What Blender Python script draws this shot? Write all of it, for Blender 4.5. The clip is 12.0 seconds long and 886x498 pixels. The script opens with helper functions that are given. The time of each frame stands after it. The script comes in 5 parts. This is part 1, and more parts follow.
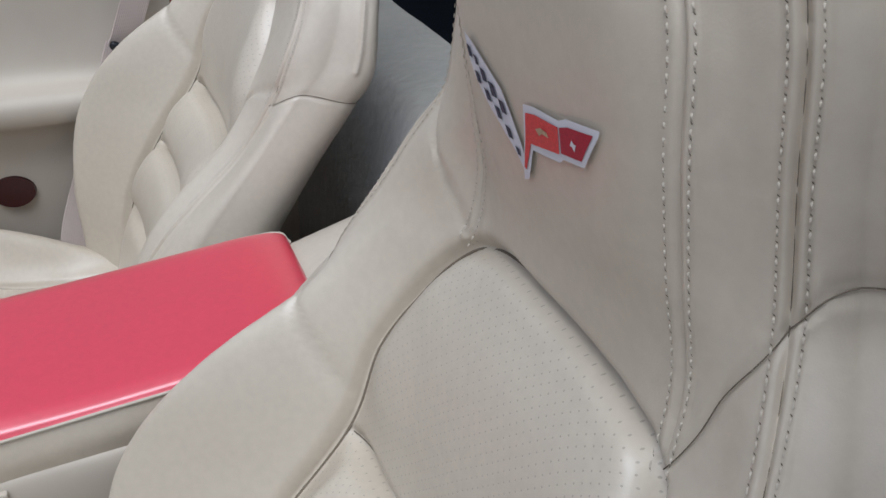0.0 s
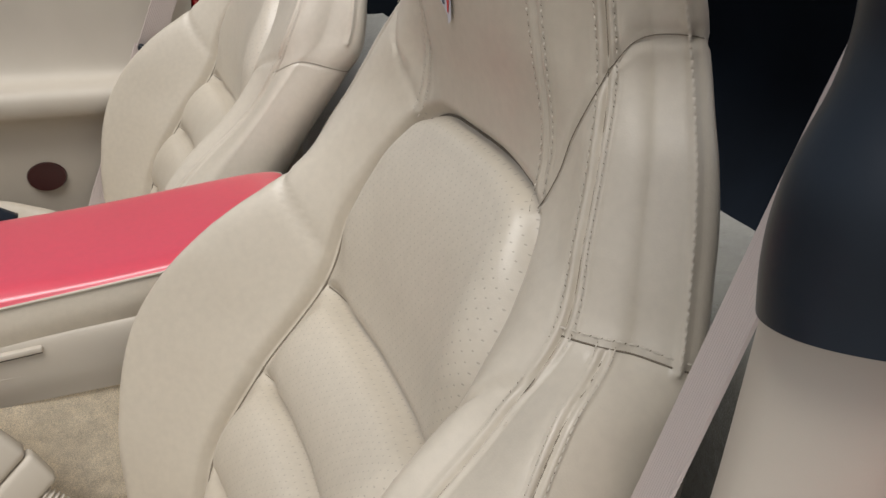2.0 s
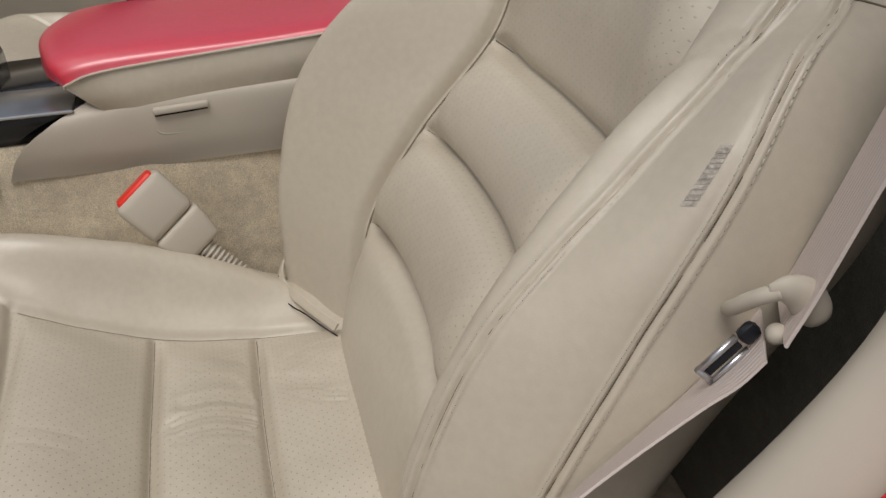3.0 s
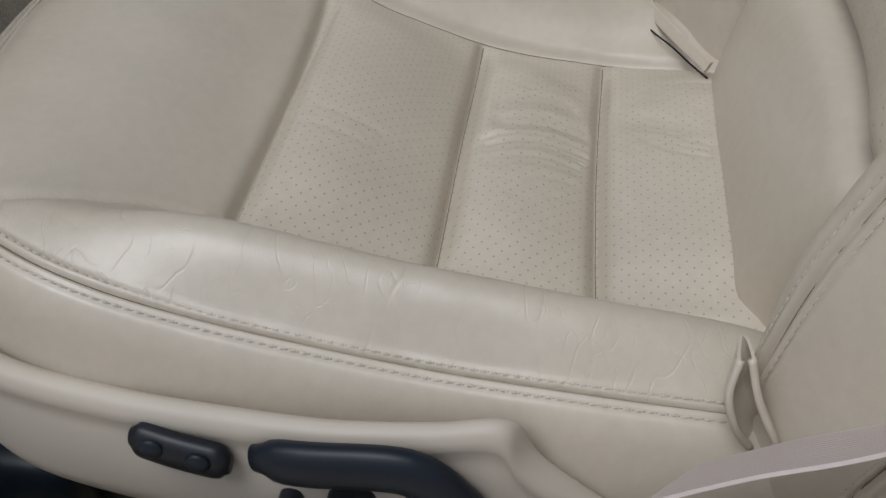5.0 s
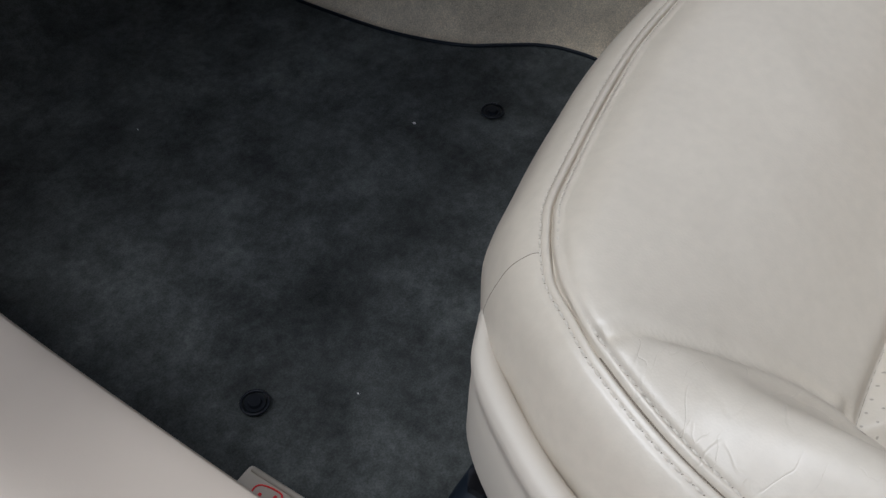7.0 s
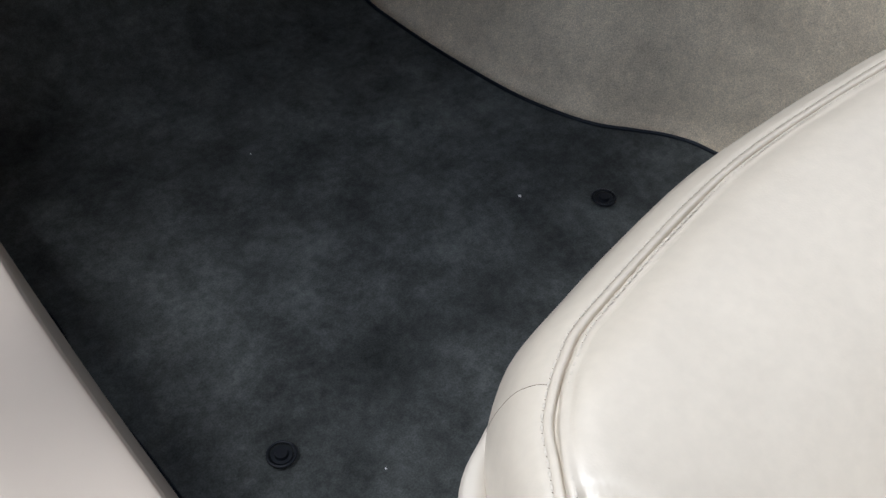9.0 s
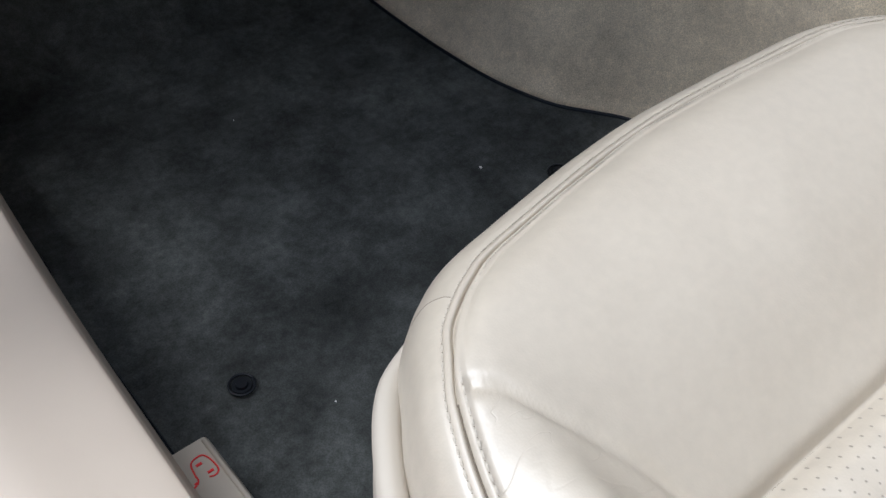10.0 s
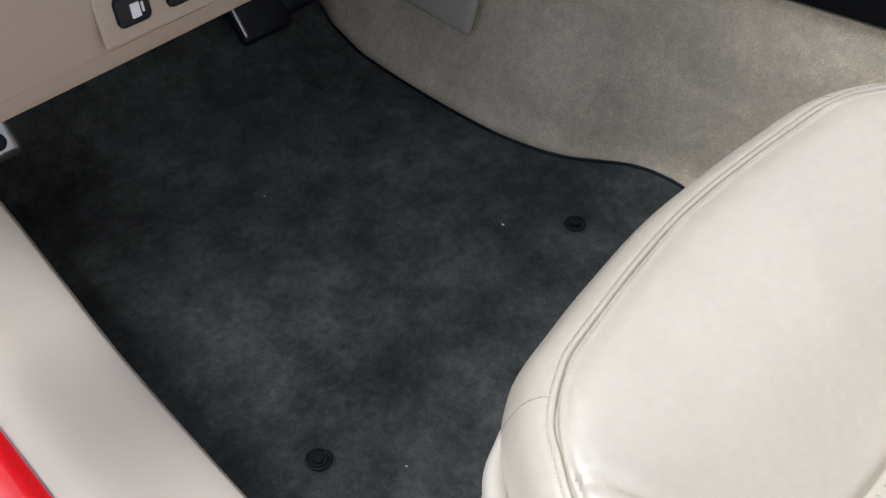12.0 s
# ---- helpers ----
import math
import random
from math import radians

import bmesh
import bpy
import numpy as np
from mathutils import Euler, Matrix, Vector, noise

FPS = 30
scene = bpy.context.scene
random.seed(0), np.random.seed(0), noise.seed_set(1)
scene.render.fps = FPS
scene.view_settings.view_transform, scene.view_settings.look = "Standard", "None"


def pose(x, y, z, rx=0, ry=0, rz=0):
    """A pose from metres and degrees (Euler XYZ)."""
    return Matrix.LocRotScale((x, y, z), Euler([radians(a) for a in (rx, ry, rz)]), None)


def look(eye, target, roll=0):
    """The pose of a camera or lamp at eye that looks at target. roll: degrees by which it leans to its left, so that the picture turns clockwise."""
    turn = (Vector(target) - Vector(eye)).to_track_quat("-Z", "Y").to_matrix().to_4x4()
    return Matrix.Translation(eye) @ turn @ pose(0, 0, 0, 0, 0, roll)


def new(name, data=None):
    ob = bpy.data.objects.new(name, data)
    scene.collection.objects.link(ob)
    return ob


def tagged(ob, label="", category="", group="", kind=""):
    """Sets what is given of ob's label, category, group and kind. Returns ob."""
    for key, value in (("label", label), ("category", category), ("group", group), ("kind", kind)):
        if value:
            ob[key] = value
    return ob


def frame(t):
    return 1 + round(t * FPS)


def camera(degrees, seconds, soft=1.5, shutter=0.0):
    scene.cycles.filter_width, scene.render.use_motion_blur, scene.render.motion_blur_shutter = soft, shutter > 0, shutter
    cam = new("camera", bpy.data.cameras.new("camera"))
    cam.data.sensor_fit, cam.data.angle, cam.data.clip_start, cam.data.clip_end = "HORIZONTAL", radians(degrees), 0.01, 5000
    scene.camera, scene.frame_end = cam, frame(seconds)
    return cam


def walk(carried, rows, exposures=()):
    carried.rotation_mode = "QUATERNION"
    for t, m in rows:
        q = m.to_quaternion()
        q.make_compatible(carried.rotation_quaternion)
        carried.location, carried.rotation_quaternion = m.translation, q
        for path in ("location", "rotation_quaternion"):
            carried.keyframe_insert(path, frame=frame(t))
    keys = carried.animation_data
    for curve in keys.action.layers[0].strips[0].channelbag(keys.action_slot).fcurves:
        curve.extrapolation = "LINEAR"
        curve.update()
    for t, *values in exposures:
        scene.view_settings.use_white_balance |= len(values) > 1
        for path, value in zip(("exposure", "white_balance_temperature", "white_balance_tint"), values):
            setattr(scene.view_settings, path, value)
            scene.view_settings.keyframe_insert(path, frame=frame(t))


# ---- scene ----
cam = camera(51.0, 12.0)
PATH = [
    (0, (-0.334, -0.005, 0.768), (1.302, -0.642, -0.189), 1.0),
    (0.5, (-0.387, -0.034, 0.797), (1.301, -0.695, -0.049), 0.0),
    (1, (-0.449, -0.026, 0.79), (1.263, -0.701, 0.007), 0.2),
    (1.5, (-0.493, -0.005, 0.755), (1.227, -0.668, -0.021), 0.2),
    (2, (-0.528, 0.021, 0.696), (1.193, -0.614, -0.101), 1.3),
    (2.5, (-0.554, 0.056, 0.623), (1.177, -0.542, -0.18), 1.8),
    (3, (-0.56, 0.096, 0.575), (1.139, -0.352, -0.38), 1.3),
    (3.5, (-0.549, 0.119, 0.525), (1.108, -0.187, -0.553), 1.4),
    (5.5, (-0.425, 0.104, 0.453), (0.941, 0.514, -0.948), -2.0),
    (6, (-0.412, 0.162, 0.48), (0.819, 0.679, -1.009), -0.8),
    (6.5, (-0.388, 0.225, 0.491), (0.782, 0.84, -1.01), 0.2),
    (7, (-0.369, 0.289, 0.476), (0.73, 1.021, -1.027), 0.3),
    (7.5, (-0.335, 0.324, 0.472), (0.698, 1.156, -1.025), 0.5),
    (9.5, (-0.306, 0.239, 0.478), (0.595, 1.291, -0.964), 1.0),
    (10, (-0.317, 0.205, 0.491), (0.591, 1.251, -0.952), 2.2),
    (10.5, (-0.326, 0.184, 0.53), (0.601, 1.219, -0.908), -0.7),
    (11, (-0.342, 0.192, 0.547), (0.597, 1.211, -0.895), -0.6),
    (11.5, (-0.354, 0.214, 0.55), (0.598, 1.213, -0.897), 0.1),
    (12, (-0.361, 0.25, 0.568), (0.607, 1.217, -0.89), 0.5),
]
walk(cam, [(t, look(eye, target, roll)) for t, eye, target, roll in PATH],
     [(0, -.18, 5680, 10), (1, -.05, 5650, 10), (1.5, .02, 5950, 10), (2.5, -.30, 6600, 10), (3.5, -.55, 6350, 10), (5.5, -.66, 5850, 10), (6, -.75, 5800, 10), (6.5, -.60, 5720, 10), (7, -.12, 5650, 10), (7.5, .55, 5630, 10), (9.5, .46, 5680, 10), (10.5, .20, 5720, 10), (11, .10, 5720, 10), (11.5, .22, 5720, 10), (12, .55, 5720, 10)])
# ---- world, sun, exposure ----
world = bpy.data.worlds.new("overcast_sky")
scene.world = world
world.use_nodes = True
wn, wl = world.node_tree.nodes, world.node_tree.links
sky = wn.new("ShaderNodeTexSky")
sky.sky_type = "NISHITA"
sky.sun_disc = False
sky.sun_elevation, sky.sun_rotation = radians(65), radians(-52)
sky.air_density, sky.dust_density, sky.ozone_density = 1.0, 3.0, 1.0
soft_sky = wn.new("ShaderNodeHueSaturation")
soft_sky.inputs["Saturation"].default_value = 0.35
wl.new(sky.outputs[0], soft_sky.inputs["Color"])
wl.new(soft_sky.outputs[0], wn["Background"].inputs["Color"])
wn["Background"].inputs["Strength"].default_value = 0.125

sun = new("overcast_sun", bpy.data.lights.new("overcast_sun", "SUN"))
sun.data.energy, sun.data.angle, sun.data.color = 2.3, radians(34), (1.0, 0.97, 0.93)
sun.matrix_world = look((-1.3, 1.0, 3.5), (0, 0, 0))


# ---- materials ----
def material(name, colour, rough=0.5, metal=0.0, spec=0.5):
    m = bpy.data.materials.new(name)
    m.use_nodes = True
    b = m.node_tree.nodes["Principled BSDF"]
    b.inputs["Base Color"].default_value = (*colour, 1)
    b.inputs["Roughness"].default_value = rough
    b.inputs["Metallic"].default_value = metal
    b.inputs["Specular IOR Level"].default_value = spec
    return m


def node(m, kind, **values):
    n = m.node_tree.nodes.new(kind)
    for key, value in values.items():
        n.inputs[key].default_value = value
    return n


def link(m, a, b):
    m.node_tree.links.new(a, b)


def varied(m, scale, low, high, detail=4.0, where="Object", rough=0.5):
    """Multiplies the base colour by a slow noise between low and high."""
    b = m.node_tree.nodes["Principled BSDF"]
    tc = node(m, "ShaderNodeTexCoord")
    n = node(m, "ShaderNodeTexNoise", Scale=scale, Detail=detail, Roughness=rough)
    link(m, tc.outputs[where], n.inputs["Vector"])
    r = node(m, "ShaderNodeMapRange")
    for key, value in (("From Min", 0.3), ("From Max", 0.7), ("To Min", low), ("To Max", high)):
        r.inputs[key].default_value = value
    link(m, n.outputs[0], r.inputs["Value"])
    mix = node(m, "ShaderNodeMix")
    mix.data_type, mix.blend_type = "RGBA", "MULTIPLY"
    mix.inputs[0].default_value = 1.0
    old = b.inputs["Base Color"]
    if old.is_linked:
        link(m, old.links[0].from_socket, mix.inputs[6])
    else:
        mix.inputs[6].default_value = old.default_value
    link(m, r.outputs[0], mix.inputs[7])
    link(m, mix.outputs[2], b.inputs["Base Color"])
    return m


def bumped(m, kind, scale, strength, distance, where="Object", detail=3.0):
    b = m.node_tree.nodes["Principled BSDF"]
    tc = node(m, "ShaderNodeTexCoord")
    n = node(m, kind, Scale=scale)
    if kind == "ShaderNodeTexNoise":
        n.inputs["Detail"].default_value = detail
    link(m, tc.outputs[where], n.inputs["Vector"])
    bump = node(m, "ShaderNodeBump", Strength=strength, Distance=distance)
    link(m, n.outputs["Distance" if kind == "ShaderNodeTexVoronoi" else 0], bump.inputs["Height"])
    if b.inputs["Normal"].is_linked:
        link(m, b.inputs["Normal"].links[0].from_socket, bump.inputs["Normal"])
    link(m, bump.outputs[0], b.inputs["Normal"])
    return m


def perforated(m, du, dv, depth=0.22):
    """Rows of small round holes, every second row shifted, in the metres of the UV map."""
    b = m.node_tree.nodes["Principled BSDF"]
    uv = node(m, "ShaderNodeUVMap")
    sep = node(m, "ShaderNodeSeparateXYZ")
    link(m, uv.outputs[0], sep.inputs[0])

    def calc(op, a, c=None):
        n = node(m, "ShaderNodeMath")
        n.operation = op
        for k, s in enumerate((a, c)):
            if s is None:
                continue
            if isinstance(s, (int, float)):
                n.inputs[k].default_value = s
            else:
                link(m, s, n.inputs[k])
        return n.outputs[0]

    v = calc("DIVIDE", sep.outputs[1], dv)
    row = calc("FLOOR", v)
    shift = calc("MULTIPLY", calc("MODULO", row, 2.0), 0.5)
    u = calc("ADD", calc("DIVIDE", sep.outputs[0], du), shift)
    fu = calc("MULTIPLY", calc("SUBTRACT", calc("FRACT", u), 0.5), du)
    fv = calc("MULTIPLY", calc("SUBTRACT", calc("FRACT", v), 0.5), dv)
    d = calc("SQRT", calc("ADD", calc("MULTIPLY", fu, fu), calc("MULTIPLY", fv, fv)))
    r = node(m, "ShaderNodeMapRange")
    for key, value in (("From Min", 0.00038), ("From Max", 0.00062), ("To Min", depth), ("To Max", 1.0)):
        r.inputs[key].default_value = value
    link(m, d, r.inputs["Value"])
    mix = node(m, "ShaderNodeMix")
    mix.data_type, mix.blend_type = "RGBA", "MULTIPLY"
    mix.inputs[0].default_value = 1.0
    link(m, b.inputs["Base Color"].links[0].from_socket, mix.inputs[6])
    link(m, r.outputs[0], mix.inputs[7])
    link(m, mix.outputs[2], b.inputs["Base Color"])
    bump = node(m, "ShaderNodeBump", Strength=0.6, Distance=0.0006)
    link(m, r.outputs[0], bump.inputs["Height"])
    link(m, b.inputs["Normal"].links[0].from_socket, bump.inputs["Normal"])
    link(m, bump.outputs[0], b.inputs["Normal"])
    return m


def leather(name, colour, rough=0.42):
    m = material(name, colour, rough, 0.0, 0.65)
    m.node_tree.nodes["Principled BSDF"].inputs["Coat Weight"].default_value = 0.2
    m.node_tree.nodes["Principled BSDF"].inputs["Coat Roughness"].default_value = 0.34
    varied(m, 9.0, 0.965, 1.03)
    varied(m, 160.0, 0.96, 1.03)
    bumped(m, "ShaderNodeTexVoronoi", 900.0, 0.10, 0.0004)
    bumped(m, "ShaderNodeTexNoise", 45.0, 0.07, 0.003)
    return m


BEIGE = (0.505, 0.447, 0.357)
hide = leather("beige_leather", BEIGE)


def creased(m, scale, low, depth, turn=0.6):
    """Fine worn creases in patches: thin crooked furrows along the contours of a slow noise."""
    b = m.node_tree.nodes["Principled BSDF"]
    tc = node(m, "ShaderNodeTexCoord")
    stretch = node(m, "ShaderNodeMapping", Scale=(0.55, 1.3, 0.8), Rotation=(0, 0, turn))
    link(m, tc.outputs["Object"], stretch.inputs["Vector"])
    slow = node(m, "ShaderNodeTexNoise", Scale=scale, Detail=1.5)
    link(m, stretch.outputs[0], slow.inputs["Vector"])

    def calc(op, a, c):
        n = node(m, "ShaderNodeMath")
        n.operation = op
        for k, s in enumerate((a, c)):
            if isinstance(s, (int, float)):
                n.inputs[k].default_value = s
            else:
                link(m, s, n.inputs[k])
        return n.outputs[0]

    off = calc("ABSOLUTE", calc("SUBTRACT", slow.outputs[0], 0.5), 0.0)
    furrow = node(m, "ShaderNodeMapRange")
    for key, value in (("From Min", 0.0), ("From Max", 0.016), ("To Min", 1.0), ("To Max", 0.0)):
        furrow.inputs[key].default_value = value
    furrow.interpolation_type = "SMOOTHSTEP"
    link(m, off, furrow.inputs["Value"])
    patchy = node(m, "ShaderNodeTexNoise", Scale=scale * 0.8, Detail=1.0)
    link(m, tc.outputs["Object"], patchy.inputs["Vector"])
    amount = node(m, "ShaderNodeMapRange")
    for key, value in (("From Min", low), ("From Max", low + 0.12), ("To Min", 0.0), ("To Max", 1.0)):
        amount.inputs[key].default_value = value
    link(m, patchy.outputs[0], amount.inputs["Value"])
    bump = node(m, "ShaderNodeBump", Strength=0.9, Distance=depth)
    bump.invert = True
    link(m, calc("MULTIPLY", furrow.outputs[0], amount.outputs[0]), bump.inputs["Height"])
    link(m, b.inputs["Normal"].links[0].from_socket, bump.inputs["Normal"])
    link(m, bump.outputs[0], b.inputs["Normal"])
    return m


hide_worn = creased(creased(leather("worn_beige_leather", BEIGE), 17.0, 0.46, 0.00014), 31.0, 0.44, 0.00014, -0.7)
hide_worn = creased(creased(hide_worn, 52.0, 0.45, 0.00010, 1.2), 74.0, 0.47, 0.00008, 0.2)
hide_holes = perforated(creased(leather("perforated_beige_leather", BEIGE), 16.0, 0.50, 0.00015, 1.4), 0.0074, 0.0037, 0.58)
hide_faint = perforated(leather("faintly_perforated_leather", BEIGE), 0.0074, 0.0037, 0.72)
hide_back = perforated(leather("back_perforated_leather", BEIGE), 0.0074, 0.0037, 0.7)
hide_red = leather("red_leather", (0.64, 0.028, 0.058), 0.36)
hide_red.node_tree.nodes["Principled BSDF"].inputs["Coat Weight"].default_value = 1.0
hide_red.node_tree.nodes["Principled BSDF"].inputs["Coat IOR"].default_value = 1.75
hide_red.node_tree.nodes["Principled BSDF"].inputs["Coat Roughness"].default_value = 0.42
thread = material("beige_thread", (0.51, 0.46, 0.38), 0.85, 0.0, 0.15)
hole_and_shade = material("hole_and_shade", (0.15, 0.127, 0.097), 0.95, 0.0, 0.1)
# dark brown of the thin tubes that imitate shade inside the seams
seam_shade = material("seam_shade", (0.17, 0.142, 0.108), 0.95, 0.0, 0.1)
plastic = bumped(varied(material("beige_plastic", (0.49, 0.44, 0.365), 0.55, 0.0, 0.35), 12.0, 0.95, 1.04), "ShaderNodeTexNoise", 1200.0, 0.12, 0.0004)
black = bumped(material("black_plastic", (0.008, 0.010, 0.014), 0.42, 0.0, 0.35), "ShaderNodeTexNoise", 900.0, 0.12, 0.0003)
gloss_black = material("gloss_black", (0.006, 0.006, 0.007), 0.12)
rubber = bumped(varied(material("black_rubber", (0.007, 0.011, 0.017), 0.42, 0.0, 0.3), 14.0, 0.8, 1.2), "ShaderNodeTexNoise", 60.0, 0.1, 0.003)
dark_trim = varied(material("dark_trim", (0.006, 0.009, 0.014), 0.9, 0.0, 0.15), 6.0, 0.7, 1.3)
paint = material("red_car_paint", (0.62, 0.008, 0.012), 0.22)
paint.node_tree.nodes["Principled BSDF"].inputs["Coat Weight"].default_value = 1.0
steel = material("brushed_steel", (0.55, 0.55, 0.56), 0.28, 1.0)
red_button = material("red_button", (0.75, 0.03, 0.015), 0.35)
webbing = material("grey_webbing", (0.56, 0.48, 0.44), 0.6)
ribs = node(webbing, "ShaderNodeTexWave", Scale=105.0, Distortion=0.0)
ribs.bands_direction = "X"
link(webbing, node(webbing, "ShaderNodeUVMap").outputs[0], ribs.inputs["Vector"])
rib_bump = node(webbing, "ShaderNodeBump", Strength=0.5, Distance=0.0006)
link(webbing, ribs.outputs["Fac"], rib_bump.inputs["Height"])
link(webbing, rib_bump.outputs[0], webbing.node_tree.nodes["Principled BSDF"].inputs["Normal"])
white_print = material("white_print", (0.8, 0.8, 0.8), 0.5)
red_print = material("red_print", (0.75, 0.03, 0.03), 0.5)
dark_print = varied(material("dark_print", (0.31, 0.28, 0.24), 0.6), 420.0, 0.62, 1.7)
# beige sill plastic, its colour warmed to carry the red door's reflected light
sill_plastic = bumped(varied(material("red_bounce_plastic", (0.535, 0.458, 0.370), 0.55, 0.0, 0.35), 12.0, 0.95, 1.04), "ShaderNodeTexNoise", 1200.0, 0.12, 0.0004)
dash_plastic = bumped(varied(material("tan_plastic", (0.46, 0.375, 0.29), 0.5), 12.0, 0.95, 1.04), "ShaderNodeTexNoise", 1200.0, 0.12, 0.0004)
# unseen ground, pale so that it bounces light in through the open door
bounce_ground = bumped(varied(material("pale_bounce", (0.34, 0.33, 0.31), 0.9), 3.0, 0.8, 1.2), "ShaderNodeTexNoise", 300.0, 0.5, 0.004)


def carpet_material(name, colour, scale=420.0, low=0.72):
    m = material(name, colour, 0.95, 0.0, 0.15)
    varied(m, 14.0, 0.84, 1.12, 5.0)
    varied(m, 90.0, 0.86, 1.12, 4.0, "Object", 0.7)
    varied(m, scale * 2.4, low, 1.2, 2.0)
    bumped(m, "ShaderNodeTexNoise", 70.0, 0.35, 0.005, "Object", 5.0)
    bumped(m, "ShaderNodeTexNoise", scale * 2.4, 0.5, 0.0016)
    b = m.node_tree.nodes["Principled BSDF"]
    b.inputs["Sheen Weight"].default_value = 0.7
    return m


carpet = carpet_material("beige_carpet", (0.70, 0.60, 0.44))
# the same carpet in a darker, greyer base colour, for the rear ledge only
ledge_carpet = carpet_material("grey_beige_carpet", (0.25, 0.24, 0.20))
mat_pile = material("black_mat_pile", (0.074, 0.079, 0.075), 0.95, 0.0, 0.1)
varied(mat_pile, 4.0, 0.42, 1.7, 8.0, "Object", 0.66)
varied(mat_pile, 26.0, 0.62, 1.42, 5.0, "Object", 0.65)
varied(mat_pile, 140.0, 0.78, 1.2, 3.0, "Object", 0.6)
varied(mat_pile, 900.0, 0.78, 1.22, 2.0)
bumped(mat_pile, "ShaderNodeTexNoise", 1500.0, 0.5, 0.002)


# ---- mesh helpers ----
def group_of(name, label, category, at=(0, 0, 0), group="", kind=""):
    ob = new(name)
    ob.location = at
    return tagged(ob, label, category, group, kind)


def place(ob, parent):
    if parent is not None:
        ob.parent = parent
        ob.matrix_parent_inverse = Matrix.Translation(-parent.location) if parent.parent is None else Matrix()
    return ob


def mesh_of(name, verts, faces, mat, parent=None, label="", smooth=True, uv=None, normals=None):
    me = bpy.data.meshes.new(name)
    me.from_pydata([tuple(map(float, v)) for v in verts], [], [tuple(map(int, f)) for f in faces])
    me.materials.append(mat)
    me.polygons.foreach_set("use_smooth", [smooth] * len(me.polygons))
    if uv is not None:
        layer = me.uv_layers.new(name="UVMap")
        idx = np.empty(len(me.loops), dtype=np.int32)
        me.loops.foreach_get("vertex_index", idx)
        layer.data.foreach_set("uv", np.asarray(uv, dtype=np.float32)[idx].ravel())
    me.update()
    if normals is not None:
        me.normals_split_custom_set_from_vertices([tuple(map(float, n)) for n in normals])
    ob = new(name, me)
    place(ob, parent)
    if label:
        tagged(ob, label)
    return ob


def part(name, bm, mat, parent=None, label="", smooth=True, sharp=40):
    me = bpy.data.meshes.new(name)
    bmesh.ops.recalc_face_normals(bm, faces=bm.faces)
    bm.to_mesh(me)
    bm.free()
    me.materials.append(mat)
    if smooth:
        me.polygons.foreach_set("use_smooth", [True] * len(me.polygons))
        me.set_sharp_from_angle(angle=radians(sharp))
    ob = new(name, me)
    place(ob, parent)
    if label:
        tagged(ob, label)
    return ob


def box_bm(size, m=Matrix(), bevel=0.003, segments=2, bm=None):
    bm = bm or bmesh.new()
    got = bmesh.ops.create_cube(bm, size=1.0, matrix=m @ Matrix.Diagonal((*size, 1)))
    if bevel:
        edges = list({e for v in got["verts"] for e in v.link_edges})
        bmesh.ops.bevel(bm, geom=edges, offset=bevel, segments=segments, affect="EDGES", profile=0.5)
    return bm


def smooth_line(points, n, closed=False):
    """n points on a Catmull-Rom curve through the given ones."""
    p = np.array(points, float)
    m = len(p)
    s = np.linspace(0, m if closed else m - 1, n, endpoint=not closed)
    i = np.minimum(s.astype(int), m - 1 if closed else m - 2)
    f = (s - i)[:, None]
    at = (lambda k: p[k % m]) if closed else (lambda k: p[np.clip(k, 0, m - 1)])
    a, b, c, d = at(i - 1), at(i), at(i + 1), at(i + 2)
    if not closed:
        a = np.where((i == 0)[:, None], 2 * b - c, a)
        d = np.where((i == m - 2)[:, None], 2 * c - b, d)
    return 0.5 * (2 * b + (c - a) * f + (2 * a - 5 * b + 4 * c - d) * f**2 + (3 * b - a - 3 * c + d) * f**3)


def grid_faces(rows, cols, wrap=False):
    r, c = np.meshgrid(np.arange(rows - 1), np.arange(cols if wrap else cols - 1), indexing="ij")
    e = (c + 1) % cols
    return np.stack([r * cols + c, r * cols + e, (r + 1) * cols + e, (r + 1) * cols + c], -1).reshape(-1, 4)


def tube(name, line, radius, mat, parent=None, label="", sides=10, flat=1.0, up=(0, 0, 1)):
    """A tube along a line; flat squeezes it across up."""
    p = np.array(line, float)
    t = np.gradient(p, axis=0)
    t /= np.linalg.norm(t, axis=1)[:, None]
    a = np.cross(t, up)
    a /= np.linalg.norm(a, axis=1)[:, None]
    b = np.cross(a, t)
    ang = np.linspace(0, 2 * math.pi, sides, endpoint=False)
    rad = np.broadcast_to(np.asarray(radius, float), (len(p),))
    v = p[:, None] + rad[:, None, None] * (np.cos(ang)[None, :, None] * a[:, None] + flat * np.sin(ang)[None, :, None] * b[:, None])
    f = [tuple(q) for q in grid_faces(len(p), sides, True)]
    f += [tuple(range(sides))[::-1], tuple(range((len(p) - 1) * sides, len(p) * sides))]
    return mesh_of(name, v.reshape(-1, 3), f, mat, parent, label)


